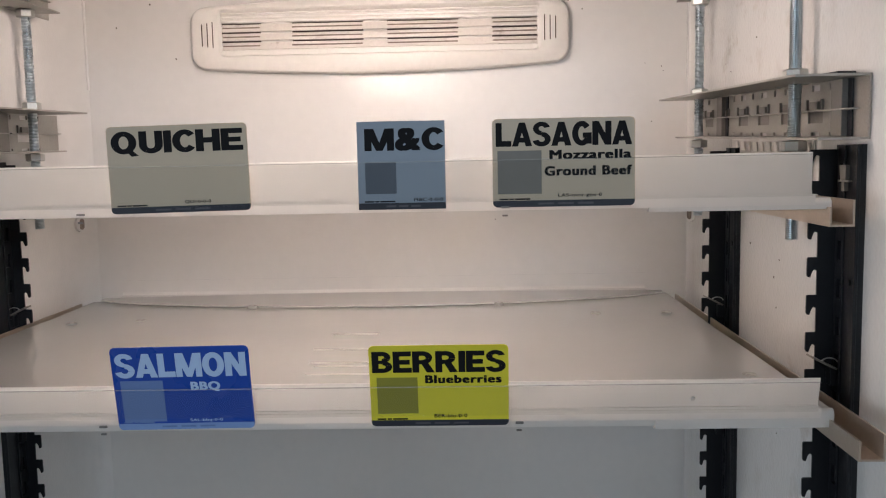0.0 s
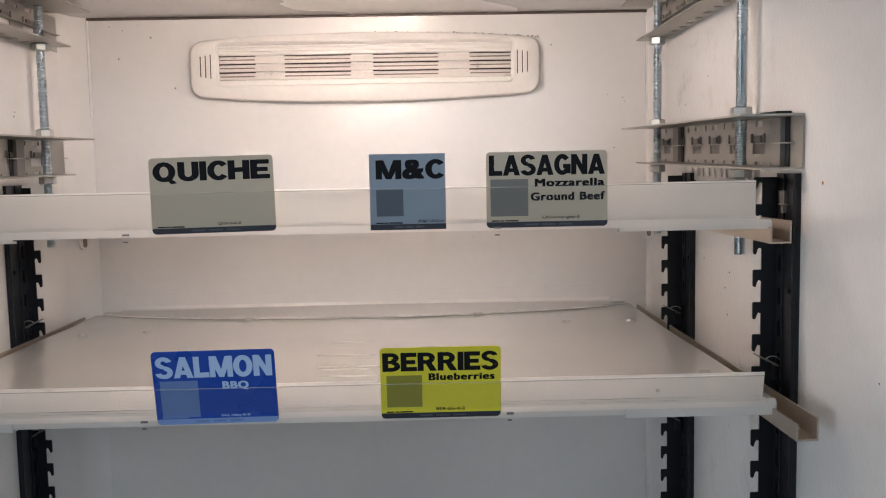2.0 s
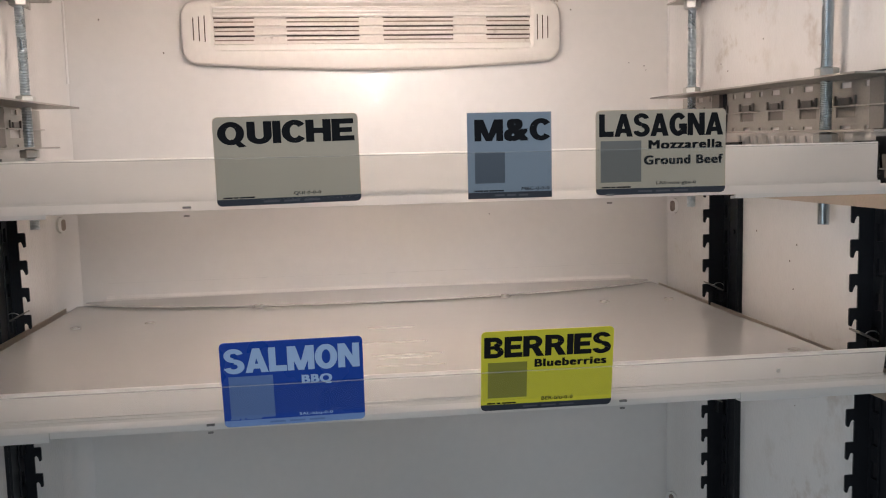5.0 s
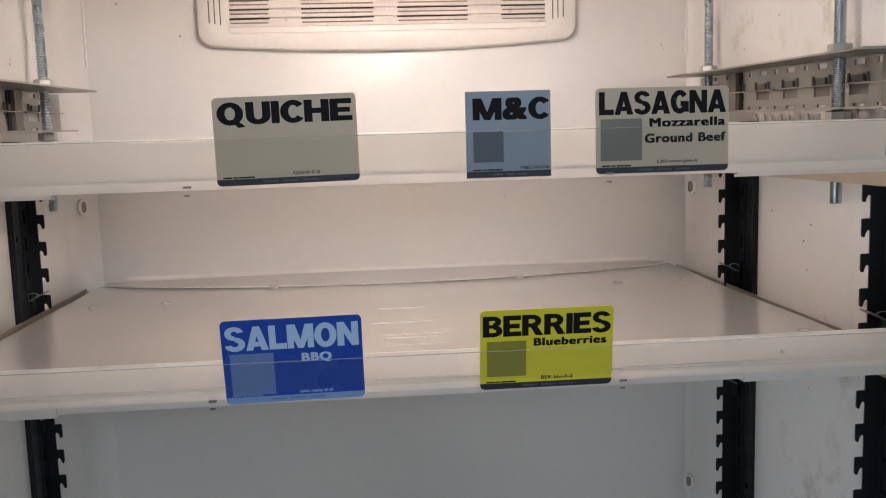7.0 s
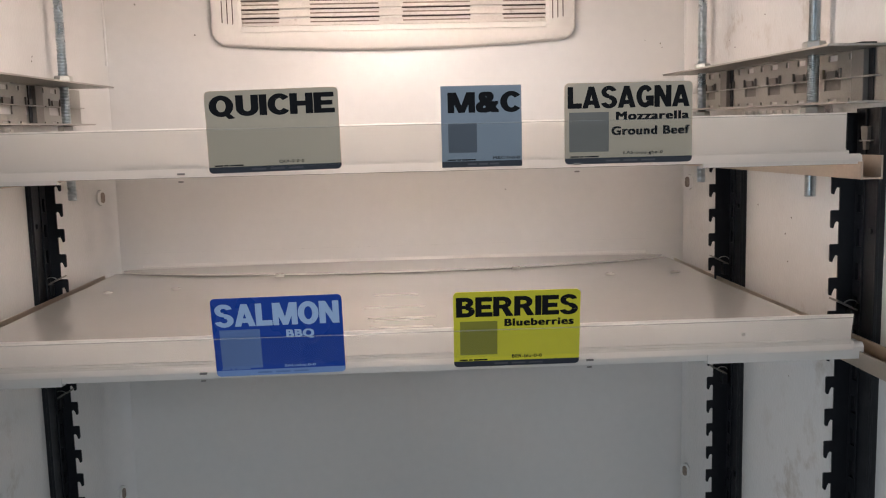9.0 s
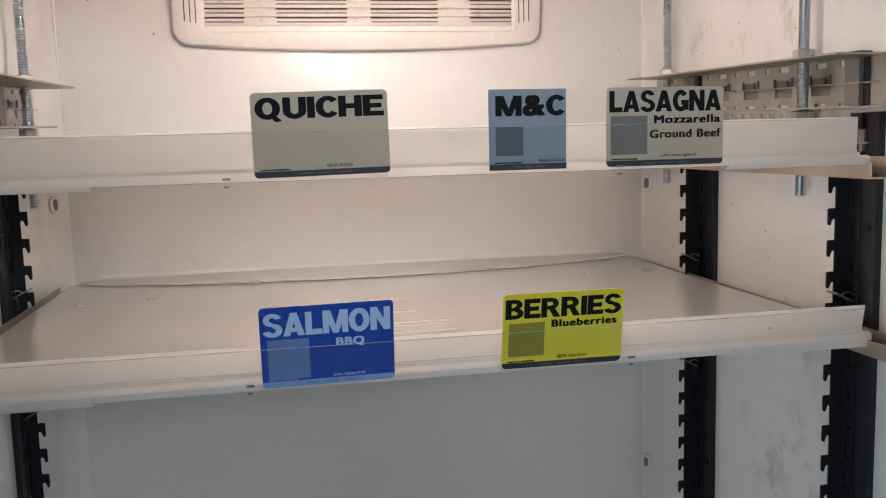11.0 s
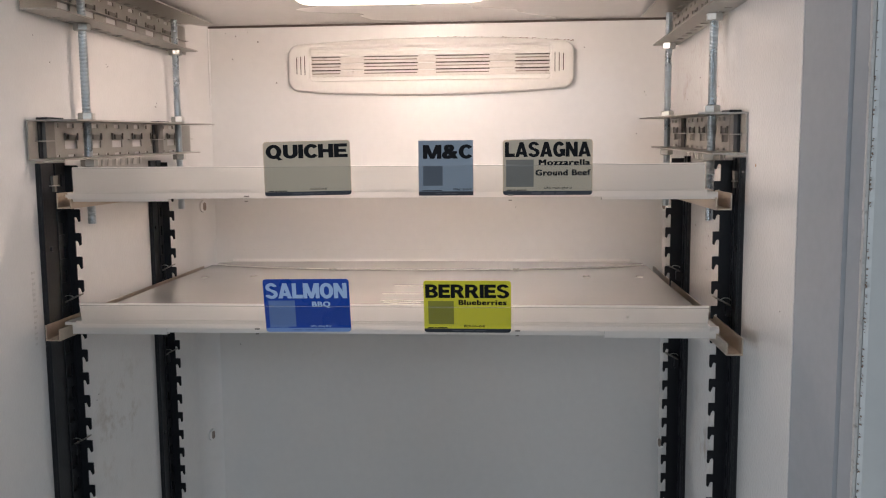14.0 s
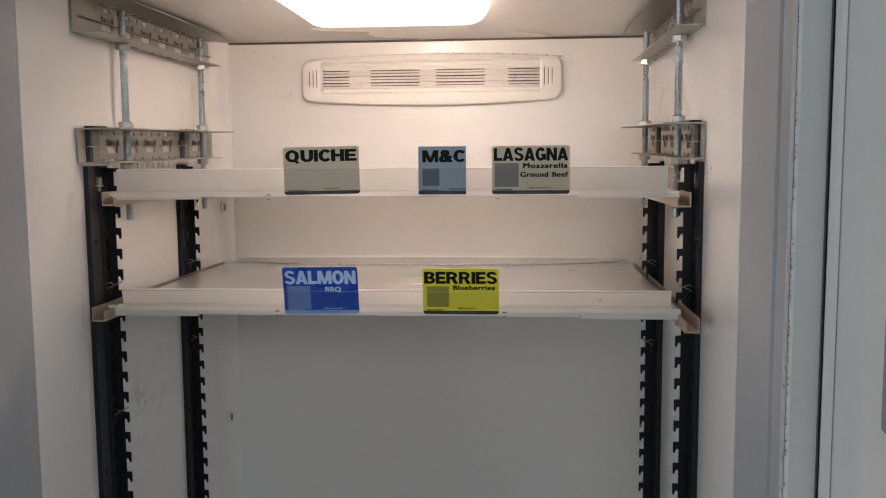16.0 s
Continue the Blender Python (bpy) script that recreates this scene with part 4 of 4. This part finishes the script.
def card(x, y, z, w, h, look_of, lean, yaw, roll, label, title, lines, code, square, ink, band, corner):
    """x, z: the lower left corner of the face; the rest is laid out in shares of the card's width and height from its top left."""
    ob = thing("label_card", label, "label card", "food label cards", at=(x, y, z))
    ob.rotation_euler = (radians(lean), radians(roll), radians(yaw))
    outline = [(w / 2 + a, h / 2 + b) for a, b in rounded(w, h, corner if corner else 0.0002, 5)]
    part("card_body", prism(outline, 0.0, 0.00076, "y"), CARDS[look_of], ob)

    def spot(x0, x1, t0, t1):
        return x0 * w, x1 * w, (1 - t1) * h, (1 - t0) * h

    headline(title[0], *spot(*title[1:]), ink, ob)
    for text, *place in lines:
        spaced_letters(text, *spot(*place), 0.052, ink, ob)
    lettering(code[0], *spot(*code[1:]), 0.022, ink, ob, "small_print")
    a, b, c, d = spot(0, 1, 0.925, 1)
    inner = [(p, q) for p, q in outline if q <= d]
    low = [(p, q) for p, q in inner if p < w / 2]
    rest = [(p, q) for p, q in inner if p >= w / 2]
    strip = [(0.0, d)] + sorted(low, key=lambda e: -e[1]) + sorted(rest, key=lambda e: e[1]) + [(w, d)]
    part("band", prism(strip, -0.00010, 0.00002, "y"), band, ob, "darker printed band")
    for k in range(3):
        x0 = 0.32 + 0.14 * k
        a, b, c, d = spot(x0, x0 + 0.11, 0.952, 0.974)
        part("bar", boxed(a, b, -0.00016, -0.00009, c, d), BAND_PRINT if look_of != "blue" else MUTED[look_of], ob)
    for x0, x1 in ((0.045, 0.11), (0.12, 0.15), (0.16, 0.27)):
        k = 0.0856 / w
        a, b, c, d = spot(x0 * k, x1 * k, 0.9, 0.918)
        part("bar", boxed(a, b, -0.00012, 0.00002, c, d), MUTED[look_of] if look_of == "blue" else ink, ob)
    if square:
        a, b, c, d = spot(*square)
        part("printed_square", boxed(a, b, -0.00012, 0.00002, c, d), MUTED[look_of], ob, "plain square print")
    return ob


W, H = 0.0870, 0.0545
card(-0.2255, 0.5448, 1.4172, 0.0885, H, "putty", 0.5, 0, -0.9, "putty-coloured plastic card reading QUICHE in a label strip",
     ("QUICHE", 0.03, 0.972, 0.06, 0.31), [], ("QUI-0-0-0", 0.53, 0.72, 0.862, 0.905), None, INK, BAND, 0.003)
card(-0.0692, 0.5448, 1.4172, 0.0545, H, "slate", 0.5, 0, 0, "slate-blue card cut square reading M&C in a label strip",
     ("M&C", 0.085, 0.985, 0.08, 0.33), [], ("M&C-0-0-0", 0.635, 0.97, 0.87, 0.91), (0.085, 0.44, 0.46, 0.82), INK, BAND, 0)
card(0.0146, 0.5448, 1.4172, W + 0.0006, H, "putty", 0.5, 0, 0, "putty-coloured plastic card reading LASAGNA in a label strip",
     ("LASAGNA", 0.024, 0.98, 0.045, 0.312), [("Mozzarella", 0.4, 0.975, 0.36, 0.465), ("Ground Beef", 0.365, 0.98, 0.54, 0.65)], ("LAS-moz-gbe-0", 0.46, 0.77, 0.85, 0.9),
     (0.035, 0.345, 0.36, 0.85), INK, BAND, 0.003)
card(-0.2272, 0.5406, 1.2787, 0.0878, 0.056, "blue", 8.5, 0, -0.5, "blue plastic card reading SALMON in a label strip",
     ("SALMON", 0.025, 0.975, 0.075, 0.36), [("BBQ", 0.56, 0.775, 0.42, 0.54)], ("SAL-bbq-0-0", 0.53, 0.77, 0.87, 0.915), (0.05, 0.36, 0.4, 0.9), PALE, PALE_BAND, 0.003)
card(-0.0645, 0.5406, 1.2795, W, H, "yellow", 9, 0, 0.0, "yellow plastic card reading BERRIES in a label strip",
     ("BERRIES", 0.02, 0.98, 0.07, 0.33), [("Blueberries", 0.4, 0.95, 0.365, 0.465)], ("BER-blu-0-0", 0.46, 0.7, 0.85, 0.895), (0.05, 0.345, 0.39, 0.84), INK, BAND, 0.003)


# ---- small things on the walls ----
def wall_plug(x, y, z, turn):
    ob = thing("wall_plug", "off-white plastic plug with a dark slot in the wall", "plug", "plugs in the wall corners", at=(x, y, z))
    ob.rotation_euler = (0, 0, radians(turn))
    rim = part("rim", prism(rounded(0.0165, 0.0185, 0.0080, 8), -0.002, 0.002, "y"), LINER, ob, smooth=True)
    # The slot is a raised oval with the recess's shade put into its colour.
    part("slot", prism(rounded(0.0068, 0.0128, 0.0033, 8), -0.0024, -0.0012, "y"), DUST_AND_SLOT, rim, "raised dull oval for the slot's shade", True)


for z in (1.378, 1.008):
    wall_plug(0.2545, 1.016, z, -58)
    wall_plug(-0.4595, 1.018, z, 68)


def wall_marking(x, y, z0):
    """Faint unreadable print beside an upright, as plain bars."""
    ob = thing("wall_marking", "faint grey vertical print on the off-white liner wall", "marking")
    r = random.Random(3)
    for k in range(14):
        z = z0 + k * 0.0058
        w = r.uniform(0.003, 0.0065)
        part("bar", boxed(x, x + 0.0003, y, y + w, z, z + r.uniform(0.0015, 0.0035)), FAINT, ob)


wall_marking(-0.4747, 0.541, 1.262)


def speck(wall, spot, across, up, r, seed):
    """A small uneven blot on a wall, 0.2 mm proud."""
    k = random.Random(seed)
    bm = bmesh.new()
    rim = []
    for i in range(9):
        a, q = math.tau * i / 9, r * k.uniform(0.6, 1.25)
        rim.append(Vector(spot) + across * (q * math.cos(a)) + up * (q * math.sin(a) * 1.2))
    out = across.cross(up).normalized() * 0.00025
    low, high = [bm.verts.new(v - out) for v in rim], [bm.verts.new(v + out) for v in rim]
    bm.faces.new(low)
    bm.faces.new(high)
    for i in range(9):
        bm.faces.new((low[i], low[(i + 1) % 9], high[(i + 1) % 9], high[i]))
    bmesh.ops.recalc_face_normals(bm, faces=bm.faces)
    part("speck", bm, SEAL_AND_SHADE if r < 0.0014 else RUST, wall, "dark speck" if r < 0.0014 else "rusty brown speck")


UP, ALONG, WIDE = Vector((0, 0, 1)), Vector((0, 1, 0)), Vector((1, 0, 0))
for k, (y, z, r) in enumerate(((0.839, 1.363, 1.3), (0.808, 1.3645, 0.8), (0.732, 1.358, 0.9), (0.744, 1.342, 1.0), (0.737, 1.317, 0.8), (0.876, 1.526, 0.7), (0.8925, 1.535, 0.6),
                               (0.541, 1.445, 1.9), (0.462, 1.317, 0.8), (0.70, 1.531, 0.9), (0.80, 1.549, 0.8), (0.69, 1.578, 0.6), (0.62, 1.24, 0.7), (0.73, 1.21, 0.6))):
    speck(right_wall, (0.257 if y > 0.55 else 0.257 + (0.55 - y) * 0.0417, y, z), ALONG, UP, r * 0.0008, k)
for k, (y, z, r) in enumerate(((0.647, 1.202, 1.0), (0.663, 1.168, 0.9), (0.668, 1.174, 0.7), (0.872, 1.526, 1.2), (0.874, 1.5305, 0.9), (0.73, 1.57, 0.7), (0.734, 1.568, 0.5), (0.57, 1.585, 0.8), (0.60, 1.56, 0.7))):
    speck(left_wall, (-0.474 + 0.0141 * (y - 0.56), y, z), ALONG, UP, r * 0.0008, 40 + k)
for k, (x, z, r) in enumerate(((-0.410, 1.606, 1.1), (-0.369, 1.632, 1.3), (-0.341, 1.5688, 1.1), (0.133, 1.615, 1.1), (0.030, 1.374, 0.8), (0.224, 1.548, 0.9), (0.226, 1.543, 0.6), (-0.413, 1.154, 1.0),
                               (-0.404, 1.641, 0.9), (-0.42, 1.646, 0.7), (-0.385, 1.647, 0.5), (0.205, 1.552, 0.6), (0.213, 1.485, 0.7))):
    speck(back_wall, (x, BACK, z), WIDE, UP, r * 0.0008, 80 + k)
mould = bmesh.new()
rnd = random.Random(17)
for k in range(150):
    z, r = rnd.triangular(0.95, 1.62, 1.4), rnd.uniform(0.00015, 0.00055)
    x = 0.2822 + rnd.uniform(0.0, 0.0014)
    box(mould, x - r * 0.5, x + r * 0.5, 0.3325, 0.3342, z - r, z + r)
tagged(setting("trim_10", mould, GRIME, "dark mould flecks along the gasket edge", "mould"), kind="stuff")
